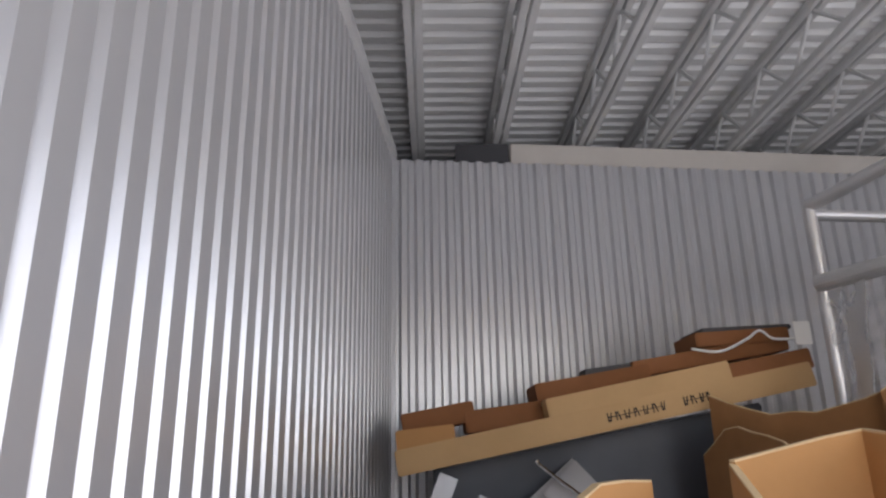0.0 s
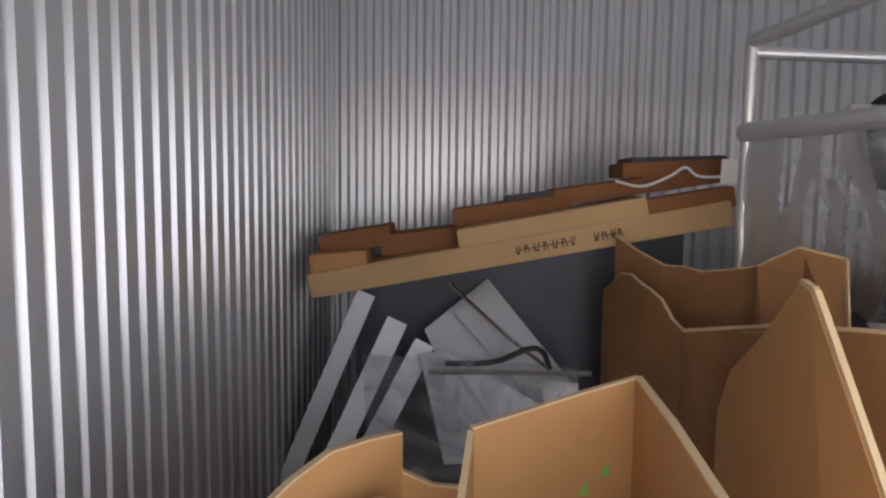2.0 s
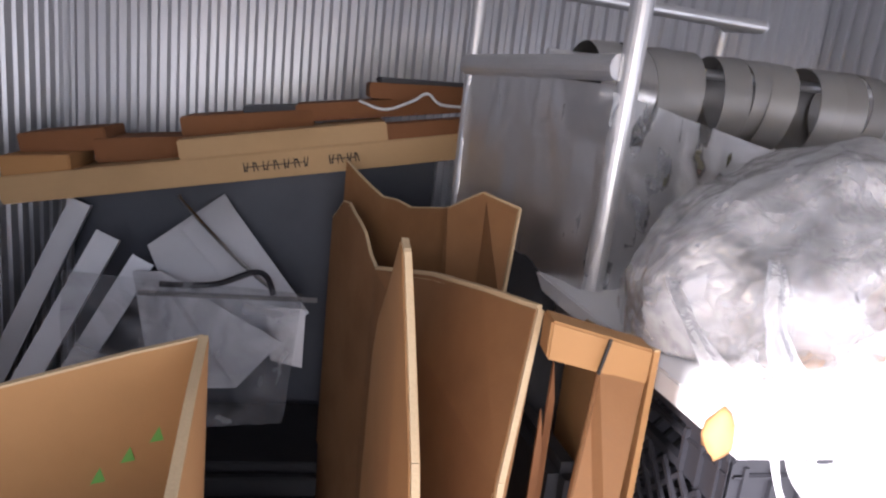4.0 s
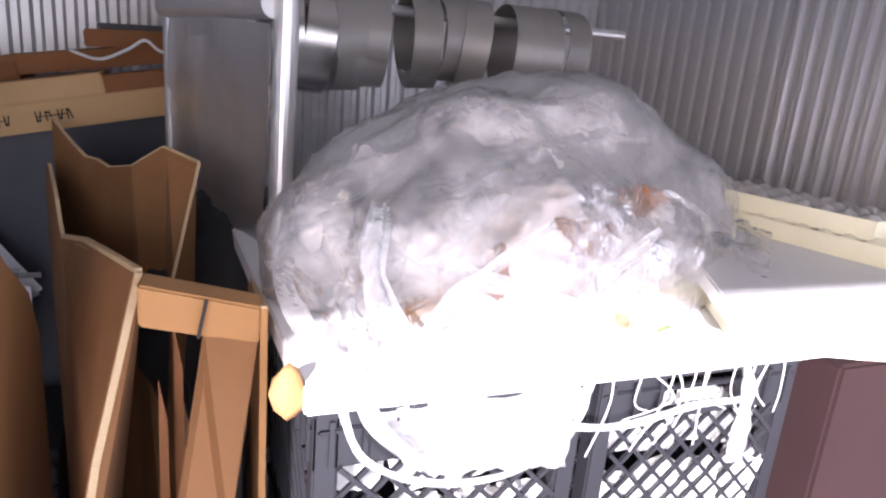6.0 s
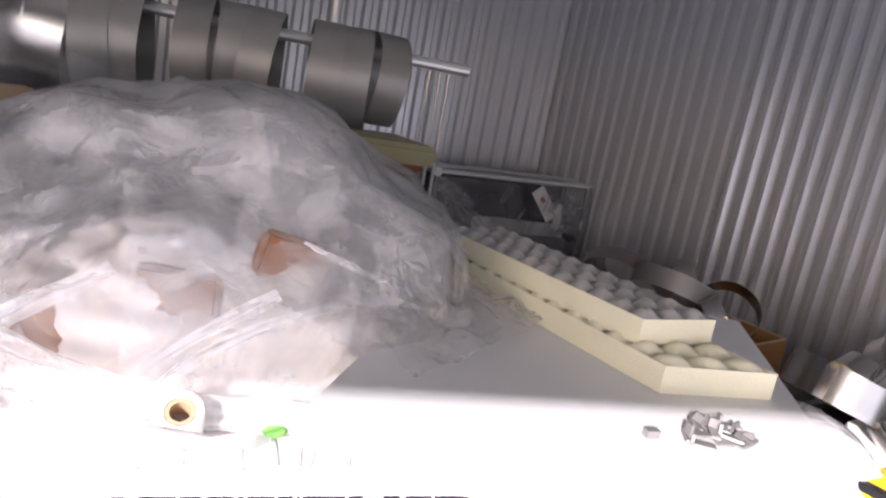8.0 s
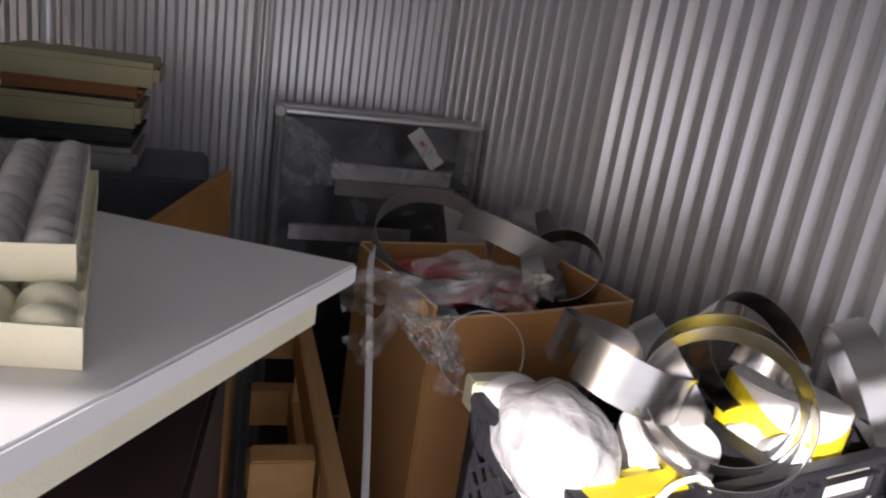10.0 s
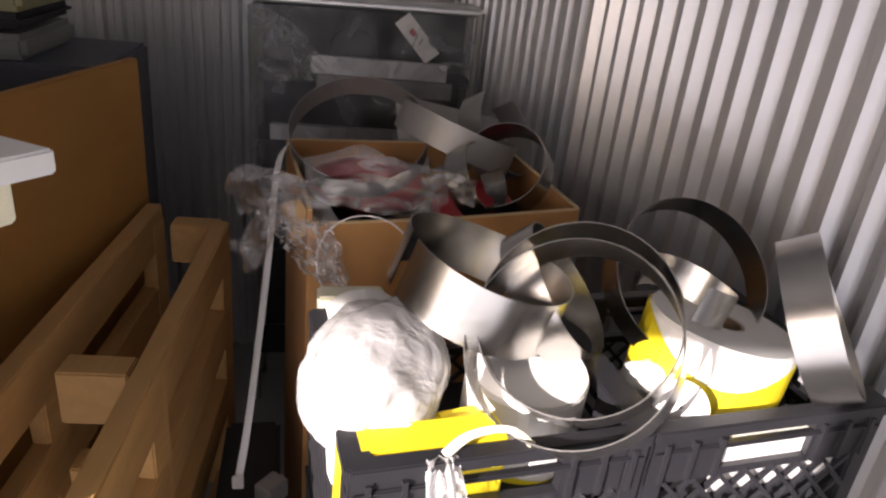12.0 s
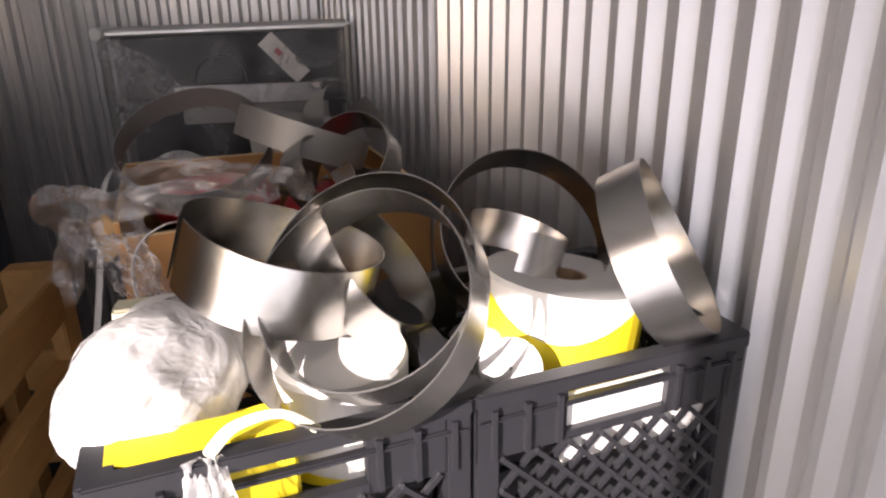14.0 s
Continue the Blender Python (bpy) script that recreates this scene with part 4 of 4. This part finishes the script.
def over_heap(a0, spread, tip, width, k, seed):
    """One stretched length of film drawn over the heap from azimuth a0 to the far side."""
    A = Vector((math.cos(a0), math.sin(a0), -0.05))
    B = Vector((math.cos(a0 + spread), math.sin(a0 + spread), -0.05))
    top = Vector((0.5 * tip[0], 0.5 * tip[1], 1.0))
    pleats = rng.uniform(1.2, 2.6)

    def fn(u, v):
        d = A * (1 - u) ** 2 + top * 2 * u * (1 - u) + B * u * u
        along = (B - A) + (top * 2 - A - B) * (1 - 2 * u)
        side = along.cross(d).normalized()
        w = width * (0.55 + 0.45 * math.sin(math.pi * u)) * (1 + 0.3 * noise.noise((u * 3, seed, 1)))
        q = Vector((u * 2.2, v * pleats, seed))
        d = d.normalized() + side * (v - 0.5) * w
        p = d.normalized() * 3.0 + Vector((seed, seed * 0.7, -seed))
        fold = 0.05 * (1 - 2 * abs(noise.noise(q))) + 0.035 * (1 - 2 * abs(noise.noise(p * 1.1))) + 0.012 * noise.noise(p * 3.7) + 0.004 * noise.noise(p * 9)
        return heap_point(d, k + fold)
    return fn


for i in range(12):
    film_part(heap, "film_layer", over_heap(rng.uniform(-math.pi, math.pi), math.pi + rng.uniform(-0.9, 0.9), (rng.uniform(-1.1, 1.1), rng.uniform(-0.7, 0.5)),
                                            rng.uniform(0.8, 1.7), rng.uniform(0.88, 1.0), i * 3.1), 110, 70, STREAK)


def ribbon(parent, pts, width, mat, seed, name="film_ribbon", n=60):
    """A limp, twisting ribbon of film through points."""
    pts = [Vector(p) for p in pts]

    def at(u):
        x = u * (len(pts) - 1)
        i = min(int(x), len(pts) - 2)
        t = x - i
        p0, p1, p2, p3 = pts[max(i - 1, 0)], pts[i], pts[i + 1], pts[min(i + 2, len(pts) - 1)]
        return 0.5 * ((2 * p1) + (p2 - p0) * t + (2 * p0 - 5 * p1 + 4 * p2 - p3) * t * t + (3 * p1 - p0 - 3 * p2 + p3) * t ** 3)

    def fn(u, v):
        p = at(u)
        d = (at(min(u + 0.01, 1)) - at(max(u - 0.01, 0))).normalized()
        tw = 1.4 * noise.noise((u * 3, seed, 0.5))
        s = d.cross(Vector((math.sin(tw) * 0.4, -math.cos(tw), math.sin(tw)))).normalized()
        f = d.cross(s)
        w = width * (0.7 + 0.6 * abs(noise.noise((u * 4, seed, 2))))
        return p + s * (v - 0.5) * w + f * w * 0.35 * noise.noise((u * 5, v * 3.5, seed + 4))
    return film_part(parent, name, fn, n, 9, mat)


# ropes and folds in the heap's face, and the tails that run down over the panel's edge
for k, (pts, w) in enumerate((
        ([(1.50, 0.98, 1.42), (1.475, 0.86, 1.385), (1.50, 0.80, 1.335), (1.54, 0.745, 1.31), (1.56, 0.725, 1.26), (1.62, 0.722, 1.20)], 0.032),
        ([(1.60, 0.90, 1.47), (1.58, 0.85, 1.41), (1.60, 0.82, 1.34), (1.66, 0.80, 1.315), (1.72, 0.79, 1.315)], 0.04),
        ([(1.82, 0.84, 1.46), (1.74, 0.83, 1.41), (1.67, 0.82, 1.36), (1.64, 0.80, 1.32)], 0.026),
        ([(1.98, 0.83, 1.45), (1.90, 0.82, 1.40), (1.83, 0.80, 1.35), (1.74, 0.78, 1.32), (1.64, 0.77, 1.312)], 0.02),
        ([(2.13, 0.90, 1.44), (2.02, 0.85, 1.43), (1.92, 0.82, 1.39), (1.86, 0.79, 1.34)], 0.018),
        ([(2.0, 0.86, 1.50), (2.06, 0.87, 1.475), (2.14, 0.91, 1.44)], 0.010),
        ([(1.70, 0.84, 1.39), (1.79, 0.81, 1.37), (1.90, 0.80, 1.335), (2.02, 0.80, 1.33)], 0.045),
        ([(1.58, 0.79, 1.32), (1.70, 0.765, 1.325), (1.84, 0.765, 1.32), (1.97, 0.77, 1.318)], 0.06),
        ([(1.52, 0.728, 1.29), (1.55, 0.720, 1.22), (1.64, 0.716, 1.18), (1.75, 0.716, 1.185), (1.82, 0.722, 1.24), (1.83, 0.735, 1.305)], 0.011),
        ([(1.74, 0.722, 1.25), (1.86, 0.718, 1.225), (2.0, 0.72, 1.24), (2.10, 0.728, 1.235)], 0.012),
        ([(2.08, 0.76, 1.31), (2.09, 0.728, 1.27), (2.085, 0.722, 1.20), (2.09, 0.722, 1.14)], 0.035))):
    ribbon(heap, pts, w, STREAK_W, 5 + 2.3 * k)
for k, (c, s, dg) in enumerate((((1.66, 0.90, 1.33), (0.10, 0.05, 0.03), 20), ((1.88, 0.872, 1.43), (0.09, 0.02, 0.05), -15), ((1.99, 0.880, 1.475), (0.08, 0.02, 0.05), 20), ((1.76, 0.868, 1.385), (0.05, 0.02, 0.07), 10))):
    plain_box("card_scrap", c, s, dg, CARD_D if k else CARD, "brown card scrap caught in the film", "card scrap", 0.005, 15 * (k - 1), "scraps in the film")
sheet("plastic_film", (1.55, 0.80, 1.33), (1.93, 0.82, 1.33), (1.80, 0.70, 1.175), (1.60, 0.70, 1.195), STREAK_W, "milky film hanging over the panel's edge", 0.02, 3, 8, tatter=0.3)
sheet("plastic_film", (1.50, 0.86, 1.38), (1.62, 0.86, 1.36), (1.65, 0.735, 1.30), (1.58, 0.73, 1.29), STREAK, "clear film tail at the corner of the panel", 0.02, 4, 9)
sheet("plastic_film", (2.04, 0.92, 1.47), (2.24, 1.10, 1.43), (2.37, 1.0, 1.402), (2.12, 0.76, 1.402), STREAK, "limp clear film trailing from the heap onto the panel", 0.012, 4, 10)
for k in range(13):
    x = 1.88 + 0.022 * k + rng.uniform(-0.01, 0.01)
    cord("film_shred", [(x, 0.79, 1.31), (x + rng.uniform(-0.02, 0.02), 0.735, 1.30), (x + rng.uniform(-0.03, 0.04), 0.728, 1.25), (x + rng.uniform(-0.05, 0.05), 0.73, 1.20 + rng.uniform(-0.03, 0.04))], 0.0012, FILM_W,
         "shredded white film strand hanging off the panel", "film strand", flat=0.3)
roll("tape_roll", (1.90, 0.80, 1.312), (1.90, 0.775, 1.345), 0.022, 0.015, "small white tape roll on the panel")
crumple("green_wrapper", (1.99, 0.80, 1.316), (0.014, 0.012, 0.007), GREEN, "small green printed wrapper on the panel", 9, 0.3, 2, 2, "wrapper")

# ---- centre back: olive bundle and dark boxes ----
plain_box("dark_carton", (2.25, 1.95, 0.66), (0.42, 0.36, 1.32), 10, SLATE, "dark carton under an olive bundle", "carton", 0.008)
for k, (z, h, m_, w) in enumerate(((1.345, 0.05, STEEL_D, 0.36), (1.395, 0.03, BLACKC, 0.34), (1.44, 0.055, OLIVE, 0.33), (1.49, 0.03, CARD_D, 0.32), (1.525, 0.05, OLIVE, 0.36))):
    plain_box("wrapped_pack", (2.165 + 0.01 * k, 1.92, z), (w - 0.055, 0.3, h), 10, m_, "olive and foil wrapped flat bundle in a stack", "bundle", 0.012, 0, "stacked bundles")

# ---- right: panel, timber frame ----
b = Build()
b.slab([(2.505, 1.885, 0.55), (2.44, 1.15, 0.55), (2.44, 1.15, 1.335), (2.505, 1.885, 1.335)], (1, -0.09, 0), 0.02)
solo("orange_board", b, PLY, "upright orange-brown board beside the timber frame", "board", 0.003)
plain_box("dark_carton", (2.30, 1.5, 0.6), (0.26, 0.62, 1.2), 5, BLACKC, "black carton behind the orange board", "carton", 0.008)
tf = thing("timber_frame", "long rough pine timber frame with cross blocks", "timber frame")
for z in (0.975, 0.80, 0.62, 0.35):
    for (x0, y0), (x1, y1) in (((2.62, 1.10), (2.545, 1.86)), ((2.825, 0.93), (2.715, 1.80))):
        b = Build()
        b.bar((x0, y0, z), (x1, y1, z), 0.034, 0.095)
        part("rail", b, WOOD, tf, bevel=0.003)
for y in (1.26, 1.80):
    for z in (0.975, 0.80, 0.62, 0.35):
        b = Build()
        b.box((2.71 - 0.09 * (y - 1.26), y, z - 0.005), (0.10, 0.05, 0.09), Matrix.Rotation(0.1, 3, "Z"))
        part("block", b, WOOD, tf, bevel=0.003)
for (x, y) in ((2.60, 1.3), (2.555, 1.82), (2.785, 1.25), (2.725, 1.75)):
    b = Build()
    b.box((x, y, 0.5), (0.03, 0.06, 1.0))
    part("post", b, WOOD, tf, bevel=0.003)

# ---- right: open carton with bands ----
EX, EY = Vector((0.951, 0.309, 0)), Vector((-0.309, 0.951, 0))
rc = thing("open_carton", "open brown carton full of steel bands", "carton", None, "open cartons")
o = Vector((2.965, 1.50, 0))
cc = [o, o + EX * 0.50, o + EX * 0.50 + EY * 0.42, o + EY * 0.42]
for i in range(4):
    p, q = cc[i], cc[(i + 1) % 4]
    wall_panel(rc, (p.x, p.y), (q.x, q.y), 0.0, [1.165, 1.17, 1.185] if i == 0 else [1.185, 1.19], 0.008, CARD)
# black block added so the carton's hidden inside reads as dark
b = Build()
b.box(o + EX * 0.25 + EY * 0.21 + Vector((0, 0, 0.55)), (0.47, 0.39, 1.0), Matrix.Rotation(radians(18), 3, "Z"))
part("packing", b, BLACKC, rc, "black filler block for the dark inside")
crumple("red_tub", (3.02, 1.85, 1.12), (0.13, 0.11, 0.055), RED, "red plastic tub under the steel bands", 3, 0.04, 2, 3, "tub")
crumple("red_tub", (3.25, 1.80, 1.11), (0.09, 0.09, 0.055), RED, "red plastic lid under the steel bands", 6, 0.05, 2, 3, "tub")
LBL = "loose brushed steel band in the carton"
band("steel_band", (3.0, 1.83, 1.235), (0.03, -0.55, 0.83), 0.142, 0.05, STEEL_D, LBL)
band("steel_band", (3.30, 1.75, 1.215), (-0.45, -0.62, 0.64), 0.092, 0.055, STEEL, LBL)
band("steel_band", (3.245, 1.72, 1.20), (0.75, -0.35, 0.55), 0.07, 0.05, STEEL, LBL, 0.8, 0.2)
band("steel_band", (3.20, 1.88, 1.24), (0.3, 0.2, 0.93), 0.13, 0.06, STEEL_D, LBL, 0.7, 0.1)
band("steel_band", (3.29, 1.93, 1.24), (0.7, -0.4, 0.5), 0.1, 0.06, STEEL_D, LBL, 0.8, 0.3)
band("film_hoop", (3.065, 1.48, 1.11), (-0.05, -1, 0.25), 0.083, 0.010, FILM_W, "white plastic hoop hanging on the brown carton", grow=0.0, group="")
tuft = thing("plastic_film", "crumpled clear film over the brown carton's corner and edge", "plastic film")
for k, (pts, w) in enumerate((
        ([(2.83, 1.66, 1.10), (2.82, 1.60, 1.17), (2.87, 1.56, 1.20), (2.94, 1.53, 1.19), (3.0, 1.50, 1.15)], 0.09),
        ([(2.82, 1.60, 1.08), (2.845, 1.55, 1.06), (2.87, 1.53, 1.12), (2.90, 1.52, 1.18)], 0.06),
        ([(2.90, 1.55, 1.20), (2.97, 1.52, 1.215), (3.05, 1.51, 1.225), (3.12, 1.52, 1.215), (3.18, 1.55, 1.20)], 0.06),
        ([(2.95, 1.50, 1.17), (2.99, 1.485, 1.13), (3.01, 1.48, 1.07), (3.0, 1.478, 1.02)], 0.06),
        ([(3.14, 1.56, 1.21), (3.20, 1.60, 1.225), (3.24, 1.64, 1.20)], 0.07),
        ([(2.93, 1.62, 1.215), (3.03, 1.63, 1.235), (3.13, 1.62, 1.225), (3.22, 1.63, 1.205)], 0.07))):
    ribbon(tuft, pts, w, STREAK, 41 + 3.7 * k, "film_fold")
sheet("plastic_film", (2.88, 1.50, 1.17), (3.0, 1.485, 1.18), (3.03, 1.475, 1.06), (2.96, 1.48, 1.08), FILM_T, "clear film hanging down the carton", 0.015, 4, 4)
plate("card_piece", [(2.90, 1.56, 1.17), (2.94, 1.52, 1.20), (2.975, 1.51, 1.15), (2.93, 1.52, 1.12)], 0.004, CARD_L, "small cream card caught in the film", "card")
cord("packing_strap", [(2.862, 1.81, 1.215), (2.852, 1.74, 1.18), (2.862, 1.62, 1.02), (2.872, 1.45, 0.80), (2.868, 1.39, 0.70)], 0.008, STRAP, "white plastic packing strap hanging down", flat=0.15)
plain_box("strap_buckle", (2.868, 1.385, 0.695), (0.02, 0.006, 0.03), 10, STRAP, "white plastic strap buckle on the floor side", "buckle", 0.002)
plain_box("black_bin", (2.90, 1.30, 0.33), (0.11, 0.62, 0.66), 12, BLACKC, "black bin beside the crates", "bin", 0.01)
for k, (x, y, z) in enumerate(((2.885, 1.12, 0.69), (2.92, 1.2, 0.68), (2.88, 1.30, 0.70), (2.93, 1.38, 0.69))):
    plain_box("grey_fitting", (x, y, z), (0.05, 0.04, 0.04), 20 * k, STEEL_D if k % 2 else BLACK, "small grey metal fitting on the black bin", "fitting", 0.004, 0, "fittings")
    if k < 2:
        cord("thin_rod", [(x - 0.04, y, z + 0.03), (x + 0.06, y + 0.01, z + 0.035)], 0.0025, STEEL, "thin bright rod on the bin", "metal rod")

# ---- right: front crates with rolls and bands ----
for i in range(2):
    org = Vector((3.113, 0.982, 0)) + EX * (0.3655 * i)
    for lvl in range(4):
        z = 1.12 - 0.285 * (lvl + 1)
        copy_thing(first, turned(org.x, org.y, max(z, 0.0) if lvl < 3 else 0.0, 18))
# black blocks added to keep the crates' insides dark below the rolls
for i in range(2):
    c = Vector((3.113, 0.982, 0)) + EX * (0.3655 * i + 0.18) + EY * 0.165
    plain_box("dark_packing", (c.x, c.y, 0.93), (0.30, 0.27, 0.14), 18, BLACKC, "black filler block for the crate's dark inside", "packing", 0.01)
plain_box("yellow_box", (3.185, 1.052, 1.055), (0.19, 0.05, 0.13), 18, YELLOW, "yellow label box at the front of a crate", "box", 0.004)
crumple("wrapped_roll", (3.118, 1.19, 1.105), (0.094, 0.145, 0.078), FILM_W, "roll wrapped in milky white film", 21, 0.05, 2.2, 5, "roll")
roll("label_roll", (3.145, 1.06, 1.06), (3.08, 1.33, 1.085), 0.066, 0.02, "white roll inside the film wrap", "label rolls")
plain_box("cream_block", (3.06, 1.345, 1.10), (0.10, 0.04, 0.06), 12, FOAM, "cream foam block behind the wrapped roll", "foam", 0.004)
roll("label_roll", (3.311, 1.20, 0.975), (3.313, 1.187, 1.132), 0.080, 0.0, "white label roll with a yellow side standing in a crate", "label rolls", label_to=0.30)
plain_box("yellow_box", (3.235, 1.115, 1.045), (0.06, 0.05, 0.10), 25, YELLOW, "yellow label box beside the rolls", "box", 0.003)
roll("label_roll", (3.578, 1.288, 1.02), (3.598, 1.299, 1.168), 0.106, 0.03, "white label roll with a yellow band leaning in a crate", "label rolls", label_to=1.0)
roll("paper_cup", (3.515, 1.20, 1.08), (3.505, 1.15, 1.118), 0.036, 0.002, "white cardboard tube end in a crate")
crumple("packing_paper", (3.50, 1.24, 1.09), (0.05, 0.04, 0.03), PAPER, "crumpled white paper in a crate", 15, 0.3, 2.5, 3, "paper")
plain_box("white_card", (3.66, 1.175, 1.04), (0.20, 0.008, 0.09), 18, PAPER, "white card behind the crate's side", "card", 0.001)
L1 = "loose brushed steel band lying in a crate"
band("steel_band", (3.347, 1.125, 1.208), (-0.40, -0.60, 0.69), 0.124, 0.05, STEEL, L1, 1.0, 0.1)
band("steel_band", (3.357, 1.155, 1.222), (-0.34, -0.64, 0.69), 0.119, 0.05, STEEL, L1, 1.0, 0.4)
band("steel_band", (3.242, 1.27, 1.207), (0.30, 0.06, 0.95), 0.118, 0.08, STEEL, L1, 0.97, 0.3)
band("steel_band", (3.345, 1.285, 1.19), (0.75, -0.15, 0.62), 0.098, 0.05, STEEL, L1, 1.0, 0.0)
band("steel_band", (3.70, 1.255, 1.208), (0.80, -0.33, 0.50), 0.112, 0.055, STEEL, L1, 1.0, 0.2)
band("steel_band", (3.565, 1.37, 1.195), (0.15, -0.72, 0.68), 0.108, 0.05, STEEL, L1, 0.82, -0.12, grow=0.25)
band("steel_band", (3.53, 1.29, 1.215), (0.28, 0.12, 0.95), 0.062, 0.05, STEEL, L1, 0.7, 0.42)
cord("white_hoop", [(3.21, 1.02, 1.12), (3.235, 1.025, 1.145), (3.275, 1.035, 1.15), (3.305, 1.045, 1.125)], 0.006, FOAM, "small cream curl of plastic at the crate's rim", "curl", flat=0.6)
sheet("plastic_film", (3.19, 1.005, 1.125), (3.225, 1.01, 1.125), (3.26, 0.965, 1.03), (3.20, 0.965, 1.02), STREAK_W, "milky film tail hanging over the crate", 0.012, 4, 5, 16)

# ---- back right: film-wrapped wire cart ----
rl, rr = Vector((2.582, 2.529, 1.417)), Vector((3.249, 2.634, 1.43))
ca = thing("wire_cart", "dark film-wrapped cart with a steel top rail", "cart")
ux = (rr - rl).normalized()
uy = Vector((-ux.y, ux.x, 0)).normalized() * 0.17
for p in (rl, rr, rl + uy, rr + uy):
    b = Build()
    b.tube((p.x, p.y, 0), p, 0.013, 12)
    part("post", b, STEEL_D, ca)
for p, q in ((rl, rr), (rl + uy, rr + uy), (rl, rl + uy), (rr, rr + uy)):
    b = Build()
    b.tube(p, q, 0.012, 12)
    part("rail", b, TUBE, ca)
b = Build()
b.tube(rl + Vector((-0.004, -0.03, 0)), rl + Vector((0, 0.012, 0)), 0.017, 14)
part("knob", b, STRAP, ca, "white end cap")
for z in (1.2, 0.98, 0.6, 0.2):
    b = Build()
    b.slab([rl + Vector((0, 0, z - 1.417)), rr + Vector((0, 0, z - 1.43)), rr + uy + Vector((0, 0, z - 1.43)), rl + uy + Vector((0, 0, z - 1.417))], (0, 0, 1), 0.015)
    part("shelf", b, BLACKC, ca)
b = Build()
b.slab([rl + uy + Vector((0, 0, -1.2)), rr + uy + Vector((0, 0, -1.2)), rr + uy, rl + uy], uy, 0.01)
part("back_sheet", b, BLACKC, ca, "dark film back")
for (x0, z0, z1, m_) in ((0.17, 1.215, 1.268, SHEET), (0.19, 1.16, 1.212, STEEL_D), (0.05, 1.0, 1.05, SHEET)):
    p = rl + ux * x0 + Vector((0, -0.012, 0))
    b = Build()
    b.slab([Vector((p.x, p.y, z0)), Vector((p.x + ux.x * 0.42, p.y + ux.y * 0.42, z0)), Vector((p.x + ux.x * 0.42, p.y + ux.y * 0.42, z1)), Vector((p.x, p.y, z1))], (0, 1, 0), 0.03)
    solo("metal_tray", b, m_, "grey metal tray lying in the wire cart", "tray", 0.002, group="trays in the cart")
band("rubber_ring", (2.86, 2.66, 1.27), (0, -1, 0.3), 0.075, 0.03, BLACK, "black rubber ring on the cart's shelf", group="")
sheet("plastic_film", (2.585, 2.51, 1.41), (2.70, 2.52, 1.36), (2.84, 2.55, 1.20), (2.60, 2.5, 1.18), STREAK, "creased clear film on the wire cart", 0.02, 6, 7)
sheet("plastic_film", (2.57, 2.515, 1.40), (3.25, 2.62, 1.42), (3.25, 2.61, 0.9), (2.57, 2.505, 0.9), FILM_T, "thin dark film round the wire cart", 0.01, 5, 8)
tg = thing("hang_tag", "white paper tag with a red mark tied to the cart's rail", "tag")
t0, t1 = Vector((3.035, 2.600, 1.415)), Vector((3.135, 2.632, 1.30))
d = (t1 - t0).normalized()
s = Vector((-d.z, 0, d.x)).normalized() * -0.055
b = Build()
b.slab([t0, t1, t1 + s, t0 + s], (0, -1, 0), 0.002)
part("tag_card", b, PAPER, tg)
mid = t0 + (t1 - t0) * 0.35 + s * 0.5
b = Build()
b.box(mid + Vector((0, -0.004, 0)), (0.022, 0.001, 0.016), Matrix.Rotation(0.8, 3, "Y"))
part("red_mark", b, RED, tg, "small red printed mark")
for k, dx in enumerate((0.0, 0.035, 0.065)):
    cord("steel_strip", [(2.47 + dx, 2.40 - 0.01 * k, 0.0), (2.472 + dx, 2.40, 1.0), (2.468 + dx, 2.41, 1.75)], 0.006, TUBE, "thin upright steel strip leaning on the back wall", "metal strip", 4)
for k in range(6):
    plate("sheet_metal", [(3.08 + 0.04 * k, 1.98 + 0.02 * k, 1.12), (3.15 + 0.04 * k, 1.98 + 0.02 * k, 1.12), (3.13 + 0.04 * k, 2.06 + 0.02 * k, 1.27 - 0.01 * k), (3.05 + 0.04 * k, 2.06 + 0.02 * k, 1.28 - 0.01 * k)], 0.002, STEEL_D, "dull steel strip standing in the carton")
